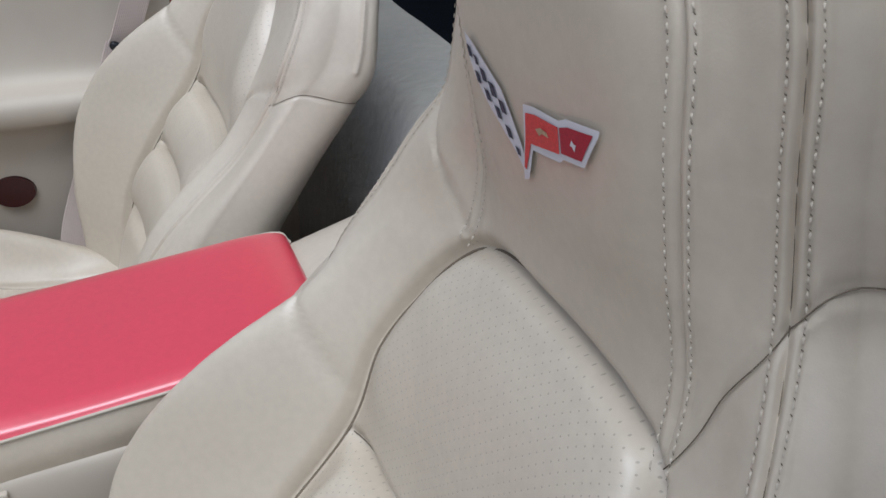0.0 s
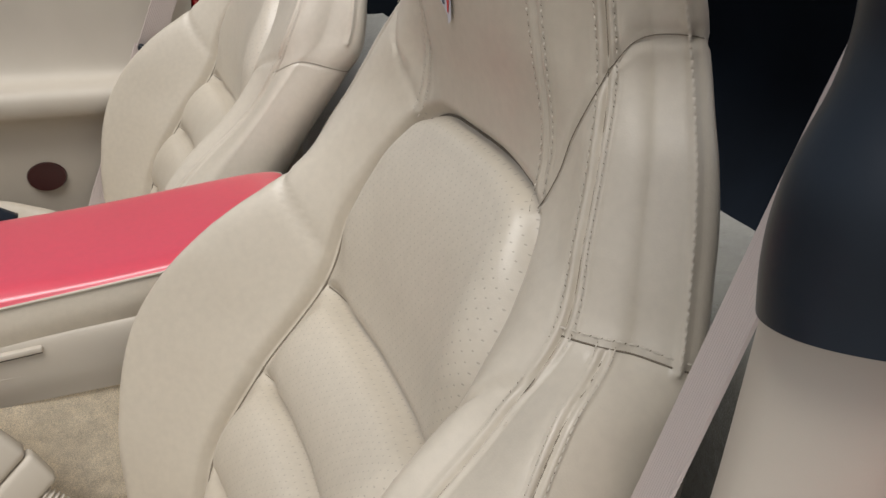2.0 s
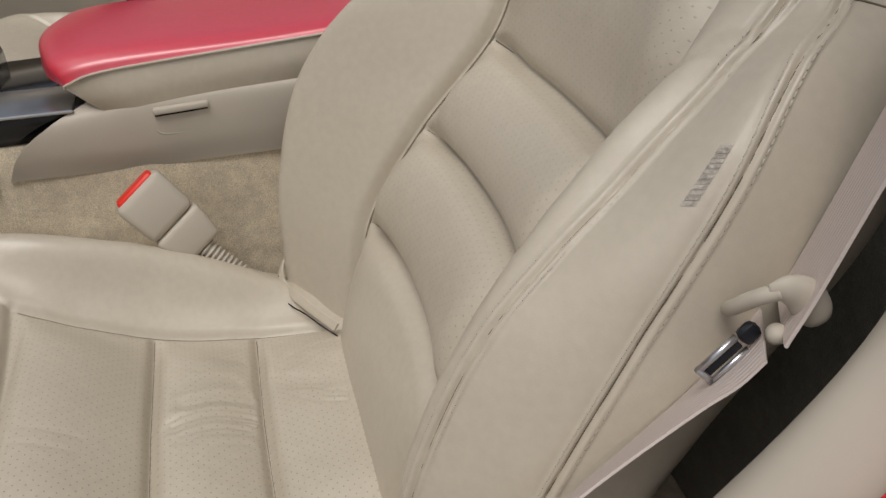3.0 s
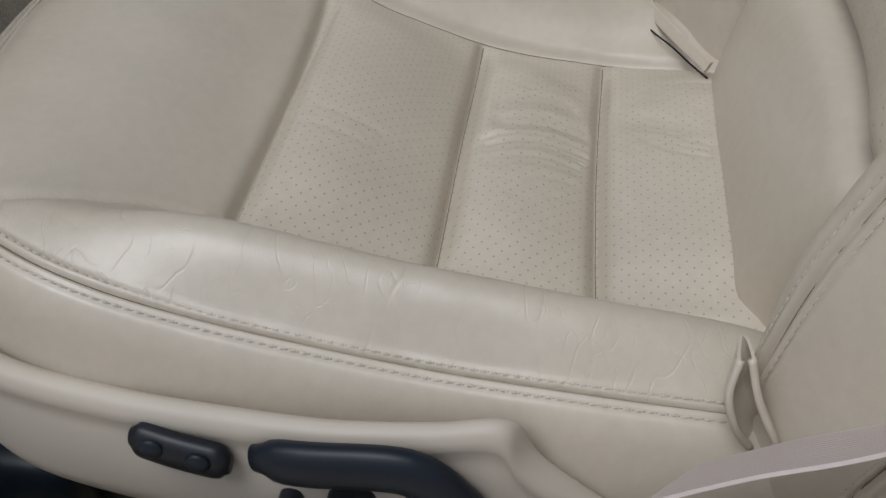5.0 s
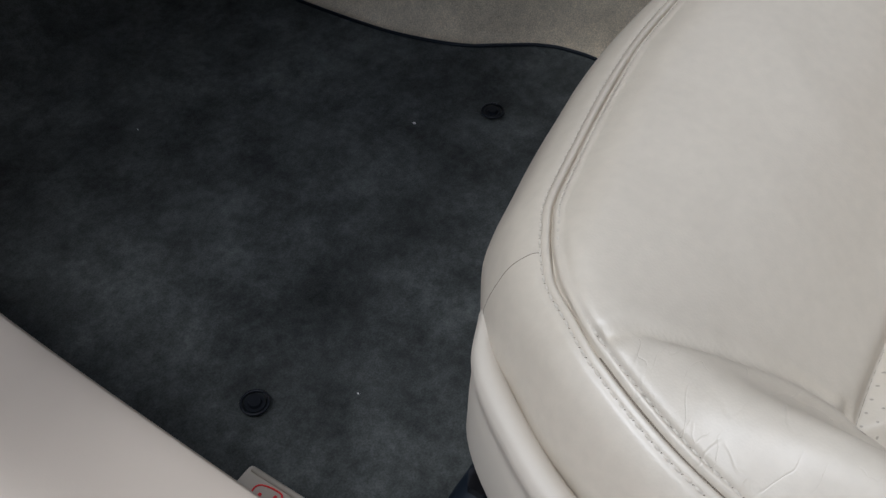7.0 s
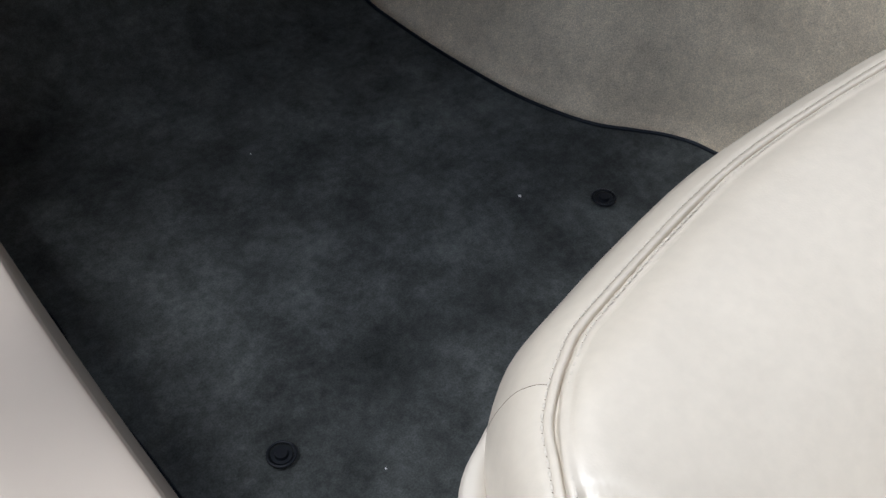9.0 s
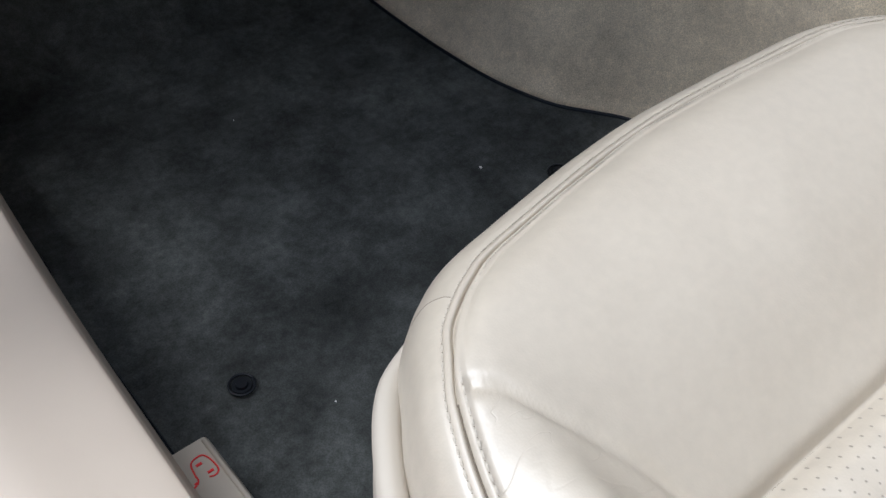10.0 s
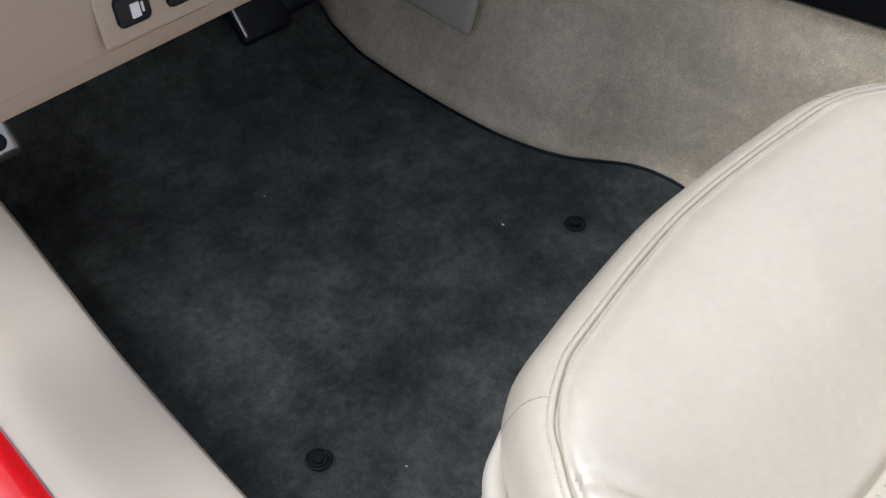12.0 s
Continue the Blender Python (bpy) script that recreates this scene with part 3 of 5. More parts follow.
def bucket_seat(label, minus, door):
    """A front seat; door is the side (-1 or 1) of its door, where the air bag's seam runs."""
    seat = group_of("bucket_seat", label, "car seat", group="front seats of the car")
    back, cushion = Hide(BACK, -1, minus), Hide(SEAT, 1, SEAT_OUT)

    # backrest
    edge = [(2, v) for v in (0, 1, 2, 3, 4, 5, 6, 6.7)] + [(1.75, 7.0), (1, 7.1), (0, 7.12)]
    rim = edge + [(-u, v) for u, v in edge[-2::-1]]
    neck = [(2, 7.0), (2, 8), (2, 9), (2, 10), (2, 11), (1.95, 11.7), (1.6, 12.1), (1, 12.2), (0, 12.22)]
    neck = neck + [(-u, v) for u, v in neck[-2::-1]]
    crown = [(4, v) for v in range(0, 12)] + [(3.95, 12.0), (3.5, 12.7), (2.5, 13.05), (1.2, 13.12), (0, 13.15)]
    crown = crown + [(-u, v) for u, v in crown[-2::-1]]
    wing = [(4, 9.0), (3.55, 8.58), (3.0, 8.08), (2.42, 7.5), (2.0, 7.0)]
    collar = [(4, 9.0), (4.6, 9.25), (5.3, 9.3), (6, 9.2)]
    shoulder = [(4, 5.4), (3.3, 5.15), (2.6, 4.75), (2.0, 4.25)]
    belt_seam = [(4, 6.0), (5, 6.02), (6, 6.05)]
    inner_belt = [(4, 5.05), (5, 5.10), (6, 5.20)]
    side = [(5, 0), (5, 1), (5, 2), (5, 3), (5, 4), (4.9, 5), (4.72, 6)]
    piping = [(5.5, v) for v in range(6, 13)] + [(5.4, 13), (4, 13.6), (0, 13.7)]
    seams = [(rim, .0100, .0046, .0), (neck, .0022, .0013, .0011), (crown, .0022, .0013, .0011)]
    for row, depth in ((2, .009), (3, .009), (4, .010)):
        seams.append(([(-2, row), (-1, row - .03), (0, row - .05), (1, row - .03), (2, row)], depth, .0065, 0))
    for path, depth, width, ridge in ((wing, .0026, .0026, .0006), (collar, .0024, .0026, .0005), (shoulder, .0032, .0026, .0),
                                      (belt_seam, .0014, .0016, .0004), (side, .0020, .0014, .0007), (piping, -.0028, .0022, .0)):
        if path is belt_seam:
            seams += [([(u * door, v) for u, v in belt_seam], depth, width, ridge), ([(-u * door, v) for u, v in inner_belt], .0014, .002, .0)]
        elif path is side:
            seams.append(([(u * door, v) for u, v in side], depth, width, ridge))
        else:
            seams += [(q, depth, width, ridge) for q in both(path)]

    def puff(u, v, p):
        a = np.abs(u)
        inside = 1 - smoothstep(1.55, 1.98, a)
        lift = np.zeros(len(u))
        for lo, hi, h in ((0.6, 2, .016), (2, 3, .018), (3, 4, .019), (4, 7.05, .014)):
            t = np.clip((v - lo) / (hi - lo), 0, 1)
            lift += inside * h * np.where((v > lo) & (v < hi), np.sin(math.pi * t) ** .55, 0)
        return lift + back.wobble(p)

    panels = [
        ("insert_band", lambda u, v: (abs(u) < 2) & (v < 2), hide, ""),
        ("insert_band", lambda u, v: (abs(u) < 2) & (v < 3), hide_faint, ""),
        ("insert_band", lambda u, v: (abs(u) < 2) & (v < 4), hide_faint, ""),
        ("back_insert", lambda u, v: (abs(u) < 2) & (v < 7.08), hide_back, "perforated leather insert"),
        ("headrest_panel", lambda u, v: (abs(u) < 2) & (v < 12.2), hide, "smooth leather headrest panel"),
        ("headrest_band", lambda u, v: (abs(u) < 4) & (v > 8.6), hide, ""),
        ("back_bolster", lambda u, v: (u > 2) & (u < 4) & (v < 5), hide, ""),
        ("back_bolster", lambda u, v: (u < -2) & (u > -4) & (v < 5), hide, ""),
        ("shoulder_panel", lambda u, v: (u > 0) & (u < 4), hide, ""),
        ("shoulder_panel", lambda u, v: (u < 0) & (u > -4), hide, ""),
        ("side_panel", lambda u, v: (u > 4) & (u < 6), hide, ""),
        ("side_panel", lambda u, v: (u < -4) & (u > -6), hide, ""),
        ("back_shell", lambda u, v: abs(u) > 0, hide, ""),
    ]
    us = eased([6, 10, 14, 16, 42, 42, 14], 0)
    us = np.concatenate([-us[:0:-1], us])
    vs = eased([8, 14, 16, 16, 16, 12, 12, 14, 12, 12, 12, 12, 12, 10])
    upholster(back, us, vs, seams, puff, panels, seat)
    for path in both(crown[5:15]) + [crown[11:20]]:
        for o in (-.0050, .0050):
            stitches("stitching", back, path, o, seat, width=.0009)
    for path in both(crown[:6]):
        for o in (-.0046, .0046):
            stitches("stitching", back, path, o, seat, .0046, .0036, .0007, .0003)
    for o in (-.0050, .0050):
        stitches("stitching", back, neck, o, seat)
        stitches("stitching", back, [(u * door, v) for u, v in side], o * .9, seat, .0046, .0036, .0008, .0003)
    stitches("stitching", back, [(u * door, v) for u, v in belt_seam], .004, seat, .0058, .0044, .0011)
    for path in both(piping[:8]):
        stitches("stitching", back, path, 0, seat, .0046, .0044, .0012, .0024)

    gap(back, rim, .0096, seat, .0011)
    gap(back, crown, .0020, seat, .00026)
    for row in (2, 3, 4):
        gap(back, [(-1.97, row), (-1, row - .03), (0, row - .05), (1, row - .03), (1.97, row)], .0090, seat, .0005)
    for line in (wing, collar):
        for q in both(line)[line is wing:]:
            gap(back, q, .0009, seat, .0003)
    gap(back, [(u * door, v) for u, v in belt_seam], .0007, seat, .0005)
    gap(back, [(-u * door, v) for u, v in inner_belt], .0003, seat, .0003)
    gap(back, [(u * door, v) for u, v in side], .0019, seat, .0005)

    # cushion
    cedge = [(1, v) for v in (0, 1, 2, 3, 4.07)] + [(1.10, 4.5), (1.38, 5.0), (1.85, 5.42), (2.40, 5.80), (2.80, 6.08), (3, 6.22)]
    outer = [(3, v) for v in (0, 1, 2, 3, 4, 5, 6, 6.5)] + [(2.97, 6.9), (2.7, 7.0), (2, 7.0), (1, 7.0), (.5, 7.0), (0, 7.0)]
    outer = outer + [(-u, v) for u, v in outer[-2::-1]]
    seams = [(outer, .0019, .0013, .0009)]
    for q in both(cedge):
        seams += [(q[:5], .006, .0045, 0), (q[4:9], .0030, .0024, 0)]
    for row, depth in ((2, .007), (3, .007), (4, .0065)):
        lean = .12 if row == 4 else 0
        seams.append(([(-1, row), (-.5, row), (0, row), (.5, row + lean * .4), (1, row + lean)], depth, .005, 0))
    # creases worn into the middle bands
    for u0, v0, v1, bend, depth in ((.20, 2.12, 2.72, -.10, .0040), (.06, 2.10, 2.85, -.13, .0036), (-.07, 2.15, 2.80, -.10, .0026), (.34, 2.30, 2.75, -.08, .0022), (.55, 2.2, 2.6, -.1, .0014), (-.25, 2.2, 2.6, -.1, .0012),
                                    (.22, 1.45, 1.90, .16, .0022), (.05, 1.3, 1.6, .1, .0012), (.60, 1.2, 1.75, -.12, .0018), (-.30, 3.5, 3.9, .05, .0008)):
        mid_v = (v0 + v1) / 2
        seams.append(([(u0, v0), (u0 + bend * .35, mid_v), (u0 + bend, v1)], depth * 1.35, .0078, .0016))

    def puff2(u, v, p):
        a = np.abs(u)
        inside = 1 - smoothstep(.50, .99, a)
        lift = np.zeros(len(u))
        for lo, hi, h in ((0.2, 2, .014), (2, 3, .015), (3, 4, .016), (4, 6.9, .006)):
            t = np.clip((v - lo) / (hi - lo), 0, 1)
            lift += inside * h * np.where((v > lo) & (v < hi), np.sin(math.pi * t ** 1.5) ** .6, 0) * (1 - smoothstep(4.4, 5.2, v))
        return lift + cushion.wobble(p)

    panels = [
        ("cushion_band", lambda u, v: (abs(u) < 1) & (v < 2), hide_holes, ""),
        ("cushion_band", lambda u, v: (abs(u) < 1) & (v < 3), hide_holes, "creased perforated leather band"),
        ("cushion_band", lambda u, v: (abs(u) < 1) & (v < 4 + .12 * np.clip(u, 0, 1) ** 1.3), hide_holes, ""),
        ("cushion_front", lambda u, v: (abs(u) < 1) | (v > 6.2) | ((v > 4) & (abs(u) < 1 + .2 * (v - 4) + .3 * (v - 4) ** 2)), hide, "smooth leather front panel"),
        ("cushion_bolster", lambda u, v: u > 0, hide, ""),
        ("cushion_bolster", lambda u, v: u < 0, hide_worn, "creased leather bolster"),
    ]
    us = eased([64, 24, 22], 0)
    us = np.concatenate([-us[:0:-1], us])
    vs = eased([6, 24, 28, 28, 28, 22, 16])
    upholster(cushion, us, vs, seams, puff2, panels, seat)
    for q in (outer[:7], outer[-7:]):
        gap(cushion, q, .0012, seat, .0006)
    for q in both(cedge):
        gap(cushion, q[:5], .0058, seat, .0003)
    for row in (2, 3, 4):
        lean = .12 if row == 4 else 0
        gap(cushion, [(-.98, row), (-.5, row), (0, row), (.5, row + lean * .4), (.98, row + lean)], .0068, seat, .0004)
    stitches("stitching", cushion, outer, .0038, seat, .0045, .0032, .0010, .0010)

    # skirt and front lip hang from the outer seam
    uv = sewn_line(cushion, outer, .0045)
    base = cushion.at(uv[:, 0], uv[:, 1]) - cushion.normal(uv[:, 0], uv[:, 1]) * .0024
    way = np.gradient(base, axis=0)
    away = np.cross(way, (0, 0, 1))
    away /= np.linalg.norm(away, axis=1)[:, None]
    kernel = np.hanning(15) / np.hanning(15).sum()
    away = np.stack([np.convolve(np.pad(away[:, k], 7, "edge"), kernel, "valid") for k in range(3)], -1)
    away /= np.linalg.norm(away, axis=1)[:, None]
    flank = smoothstep(.35, .98, np.abs(away[:, 0]))
    hem = base[:, 2] - (.085 - .03 * flank)
    swell = 1 - .40 * flank
    rows = []
    for a, drop, low in ((0, 0, 0), (.0008, -.0020, 0), (.0019, -.0026, 0), (.0034, -.0019, 0), (.0046, -.0009, 0), (.0088, .0006, 0), (.0158, .007, 0), (.0213, .017, 0), (.0258, .030, 0), (.0270, .044, 0),
                         (.0230, 0, .62), (.0090, 0, .86), (-.004, 0, 1.0)):
        s = a if a < .006 else .006 + (a - .006) * swell
        down = drop + hem * low
        rows.append(base + away * np.broadcast_to(s, hem.shape)[:, None] - np.stack([0 * hem, 0 * hem, np.broadcast_to(down, hem.shape)], -1))
    rows = np.array(rows)
    fine = smooth_line(rows.reshape(len(rows), -1), 45).reshape(45, -1, 3)
    du, dv = np.gradient(fine, axis=1), np.gradient(fine, axis=0)
    fn = np.cross(dv, du)
    fn /= np.linalg.norm(fn, axis=2)[..., None] + 1e-12
    fine = fine + fn * (.0009 * np.array([[noise.noise(Vector(q) * 30) for q in r] for r in fine]) * np.linspace(0, 1, 45)[:, None])[..., None]
    count = len(uv)
    ahead = np.where((base[:, 1] > .34) & (np.abs(base[:, 0]) < .150))[0]
    first, last = ahead[0], ahead[-1]
    for name, lo, hi in (("skirt", 0, first), ("front_lip", first, last), ("skirt", last, count - 1)):
        piece = fine[:, lo:hi + 1]
        mesh_of(name, piece.reshape(-1, 3), grid_faces(45, hi - lo + 1)[:, ::-1], hide, seat, "", True, None, fn[:, lo:hi + 1].reshape(-1, 3))
    # dark tubes drawn as the shade in the lip's two upright seams
    for k in (first, last):
        tube("seam", fine[15:36, k] - fn[15:36, k] * .0001, .00022, seam_shade, seat, "", 6)
    stitch_row("stitching", fine[14], fn[14], seat, .0032, .0010, .0003)
    return seat


# ---- ground and car body ----
ground = mesh_of("ground", [(-400, -400, -.36), (400, -400, -.36), (400, 400, -.36), (-400, 400, -.36)], [(0, 1, 2, 3)], bounce_ground)
tagged(ground, "unseen ground made pale to bounce light into the car", "ground", kind="structure")

floor_pan = sheet("floor", [
    [(-.262, -.50, .0), (-.262, .0, .0), (-.262, .40, -.006), (-.262, .75, -.006), (-.262, .95, .0), (-.262, 1.10, .10), (-.262, 1.22, .30)],
    [(-.05, -.50, .0), (-.05, .0, .0), (-.05, .40, -.006), (-.05, .75, -.006), (-.05, .95, .0), (-.05, 1.10, .10), (-.05, 1.22, .30)],
    [(.14, -.50, .0), (.14, .0, .0), (.14, .40, -.006), (.14, .75, -.006), (.14, .95, .0), (.14, 1.10, .10), (.14, 1.22, .30)],
    [(.26, -.50, .012), (.26, .0, .012), (.26, .40, .012), (.25, .75, .012), (.25, .95, .012), (.25, 1.10, .11), (.25, 1.22, .31)],
], carpet, 50, 30, None, "", .01, .002, 30)
tagged(floor_pan, "beige cut-pile carpet on the driver floor", "carpet floor", kind="structure")

passenger_floor = sheet("floor", [
    [(.45, -.50, .0), (.45, .4, .0), (.45, 1.0, .0), (.45, 1.2, .25)],
    [(.75, -.50, .0), (.75, .4, .0), (.75, 1.0, .0), (.75, 1.2, .25)],
    [(1.02, -.50, .0), (1.02, .4, .0), (1.02, 1.0, .0), (1.02, 1.2, .25)],
], carpet, 20, 14, None, "", .01)
tagged(passenger_floor, "beige carpet on the passenger floor", "carpet floor", kind="structure")

# tunnel side, carpeted, from the mat's edge up to the console
tunnel = sheet("tunnel_carpet", [
    [(.150, 1.18, .0), (.145, .95, .0), (.148, .78, .0), (.160, .68, .0), (.198, .60, .0), (.230, .52, .0), (.235, .40, .0), (.235, .1, .0), (.235, -.45, .0)],
    [(.175, 1.18, .02), (.170, .95, .02), (.170, .78, .02), (.181, .68, .02), (.214, .60, .02), (.239, .52, .03), (.243, .40, .03), (.243, .1, .03), (.243, -.45, .03)],
    [(.205, 1.18, .10), (.205, .95, .10), (.205, .78, .10), (.215, .68, .10), (.232, .60, .11), (.247, .52, .13), (.250, .40, .13), (.248, .1, .13), (.248, -.45, .13)],
    [(.225, 1.18, .22), (.225, .95, .22), (.225, .78, .22), (.235, .68, .22), (.245, .60, .235), (.250, .52, .242), (.250, .40, .242), (.246, .1, .246), (.246, -.45, .25)],
    [(.250, 1.18, .33), (.250, .95, .33), (.250, .78, .33), (.255, .68, .30), (.262, .60, .272), (.265, .52, .268), (.265, .40, .268), (.260, .1, .268), (.260, -.45, .27)],
], carpet, 70, 36, None, "", .008, .0035, 16)
tagged(tunnel, "beige carpet on the side of the centre tunnel", "tunnel carpet", kind="structure")

# black floor mat with its binding and two hold-down posts
mat_ob = group_of("floor_mat", "black velour floor mat with bound edge lying on carpet", "floor mat", (0, .7, .0))
outline = smooth_line([(-.238, .415), (-.245, .50), (-.246, .60), (-.2475, .67), (-.2425, .715), (-.246, .77), (-.243, .90), (-.235, 1.06), (-.14, 1.13), (.02, 1.14), (.11, 1.11), (.150, .97), (.144, .87), (.145, .78), (.149, .705), (.157, .662),
                       (.170, .627), (.189, .601), (.205, .579), (.2145, .553), (.2135, .515), (.185, .425), (.0, .395), (-.14, .398)], 150, True)
def mat_height(x, y):
    return .006 + .75 * max(0, y - .93) + .012 * max(0, min(1, (y - .88) / .1)) + .0025 * noise.noise(Vector((x * 7, y * 7, 3)))
rings = []
for k, (f, dz) in enumerate([(1.0, -.005), (1.0, 0), (.99, .001), (.96, 0), (.88, 0), (.76, 0), (.62, 0), (.46, 0), (.30, 0), (.15, 0), (.04, 0)]):
    ring = [(.0 + (x - .0) * f, .70 + (y - .70) * f) for x, y in outline]
    rings.append([(x, y, mat_height(x, y) + dz) for x, y in ring])
mat_faces = [tuple(q[::-1]) for q in grid_faces(len(rings), 150, True)] + [tuple((len(rings) - 1) * 150 + i for i in range(150))[::-1]]
mesh_of("mat_surface", np.array(rings).reshape(-1, 3), mat_faces, mat_pile, mat_ob, "worn black pile with pale scuffs")
edge_line = [(x, y, mat_height(x, y) + .0015) for x, y in np.concatenate([outline, outline[:2]])]
tube("binding", edge_line, .0017, rubber, mat_ob, "black stitched binding", 8)
for x, y in ((-.188, .541), (.112, .564)):
    bm = bmesh.new()
    m = Matrix.Translation((x, y, mat_height(x, y) + .003))
    bmesh.ops.create_cone(bm, cap_ends=True, segments=24, radius1=.0066, radius2=.0056, depth=.003, matrix=m)
    bmesh.ops.bevel(bm, geom=[e for e in bm.edges if all(v.co.z > mat_height(x, y) + .004 for v in e.verts)], offset=.002, segments=2, affect="EDGES")
    post = part("retainer", bm, black, mat_ob, "black plastic retainer post")
    line = [(x + .0082 * math.cos(a), y + .0082 * math.sin(a), mat_height(x, y) + .0030) for a in np.linspace(0, 2 * math.pi, 28)]
    tube("retainer_ring", line, .0010, black, post, "", 8)

# door sill with inner wall, trim plate and red rocker
SILL_Y = (1.20, .95, .80, .70, .60, .45, .2, -.2, -.50)
SILL_IN = (.012, .012, .010, .004, -.002, -.004, -.004, -.004, -.004)
sill = sheet("sill_trim", [[(x + k * dx, y, z) for y, dx in zip(SILL_Y, SILL_IN)] for x, z, k in (
    (-.2440, .0, .3), (-.2500, .05, .6), (-.2580, .095, 1), (-.2598, .1165, 1), (-.2620, .1255, 1), (-.2670, .1290, .9), (-.292, .1322, .5), (-.318, .1365, .1), (-.337, .1360, 0))
], sill_plastic, 60, 60, None, "", .006)
tagged(sill, "beige plastic door sill trim", "sill trim", kind="structure")
rocker = sheet("rocker_panel", [
    [(-.3385, 1.25, .139), (-.3385, .6, .139), (-.3385, .1, .139), (-.3385, -.5, .139)],
    [(-.350, 1.25, .141), (-.350, .6, .141), (-.350, .1, .141), (-.350, -.5, .141)],
    [(-.380, 1.25, .132), (-.380, .6, .132), (-.380, .1, .132), (-.380, -.5, .132)],
    [(-.405, 1.25, .09), (-.405, .6, .09), (-.405, .1, .09), (-.405, -.5, .09)],
    [(-.420, 1.25, -.05), (-.420, .6, -.05), (-.420, .1, -.05), (-.420, -.5, -.05)],
    [(-.400, 1.25, -.20), (-.400, .6, -.20), (-.400, .1, -.20), (-.400, -.5, -.20)],
], paint, 30, 40, None, "", .004)
tagged(rocker, "glossy red painted rocker panel", "rocker panel", kind="structure")
strike = group_of("door_seal_clip", "small black rubber bumper on the red rocker", "rubber bumper", (-.355, .52, .142))
part("bumper_block", box_bm((.018, .05, .012), Matrix.Translation((-.356, .515, .146)), .004, 3), rubber, strike)

# emergency door release lever beside the sill
lever = group_of("release_lever", "beige plastic door release lever with red pictogram", "lever", (-.238, .42, .03))
bm = box_bm((.028, .175, .010), Matrix.Translation((-.245, .410, .050)) @ Matrix.Rotation(radians(-4), 4, "X"), .003, 2)
handle = part("lever_handle", bm, plastic, lever)
part("lever_base", box_bm((.03, .10, .05), Matrix.Translation((-.243, .36, .022)), .006, 2), plastic, lever)
def bars(name, rects, mat, parent, m, depth=.0006):
    for x0, y0, x1, y1 in rects:
        part(name, box_bm((abs(x1 - x0), abs(y1 - y0), depth), m @ Matrix.Translation(((x0 + x1) / 2, (y0 + y1) / 2, 0)), 0), mat, parent, smooth=False)
m = Matrix.Translation((-.245, .478, .0506)) @ Matrix.Rotation(radians(-4), 4, "X")
def drawn(name, points, radius, mat, parent):
    line = smooth_line([tuple(m @ Vector((x, y, 0))) for x, y in points], 8 * len(points))
    return tube(name, line, radius, mat, parent, "", 6)
drawn("pictogram_outline", [(-.009, -.009), (-.004, -.006), (-.0035, -.001), (-.002, .006), (.002, .008), (.006, .007), (.008, .001), (.008, -.006), (.005, -.008), (.002, -.007)], .0005, red_print, handle)
bars("pictogram", [(-.0005, .0025, .003, .0040), (.0025, -.0050, .0060, -.0036), (-.0065, -.0075, -.0045, -.0060)], red_print, handle, m)
tube("lever_edge", [tuple(Matrix.Translation((-.245, .410, .0552)) @ Matrix.Rotation(radians(-4), 4, "X") @ Vector((.0112, y, 0))) for y in (-.082, 0, .084)], .0016, plastic, handle, "", 8)

# ---- driver's seat and passenger's seat ----
driver = bucket_seat("beige leather bucket seat with integrated headrest and creased bolster", BACK_OUT, -1)

# crumbs lying on the mat
crumb_white = material("crumb_white", (0.75, 0.74, 0.70), 0.7)
def crumb(x, y, size):
    ob = group_of("crumb", "tiny white crumb lying on the black mat", "crumb", (x, y, mat_height(x, y)), "crumbs on the mat")
    bm = bmesh.new()
    bmesh.ops.create_icosphere(bm, subdivisions=1, radius=size, matrix=Matrix.Translation((x, y, mat_height(x, y) + size * .7)) @ Matrix.Diagonal((1, 1.4, .7, 1)))
    for v in bm.verts:
        v.co += Vector((noise.noise(v.co * 900), noise.noise(v.co * 700), 0)) * size * .4
    part("crumb_body", bm, crumb_white, ob, smooth=False)
for x, y, size in ((.068, .607, .0011), (-.055, .777, .0006), (-.148, .496, .0006)):
    crumb(x, y, size)



def on_back(surface, x, z):
    """The place and normal of the headrest at x and z."""
    u, v = x / .05, 9 + (z - .6) / .048
    for _ in range(12):
        p = surface.at([u], [v])[0]
        u += (x - p[0]) / .05 * .8
        v += (z - p[2]) / .047 * .8
    return surface.at([u], [v])[0], surface.normal([u], [v])[0]


def patch(name, outline, mat, parent, lift, label=""):
    """A thin embroidered patch that lies on the headrest."""
    surface = Hide(BACK, -1, BACK_OUT)
    bm = bmesh.new()
    vs = [bm.verts.new((x - .007, 0, z)) for x, z in outline]
    bm.faces.new(vs)
    bmesh.ops.triangulate(bm, faces=bm.faces[:])
    bmesh.ops.subdivide_edges(bm, edges=bm.edges[:], cuts=3, use_grid_fill=True)
    for v in bm.verts:
        p, n = on_back(surface, v.co.x, v.co.z)
        v.co = Vector(p + n * lift)
    ob = part(name, bm, mat, parent, label, sharp=180)
    return ob


emblem_white = material("white_thread", (0.62, 0.62, 0.66), 0.7)
emblem_dark = varied(material("navy_thread", (0.03, 0.035, 0.06), 0.7), 500, .5, 1.6)
emblem_red = varied(material("red_thread", (0.62, 0.05, 0.05), 0.6), 900, .8, 1.1)
emblem_deep = varied(material("dark_red_thread", (0.36, 0.01, 0.03), 0.6), 900, .8, 1.1)
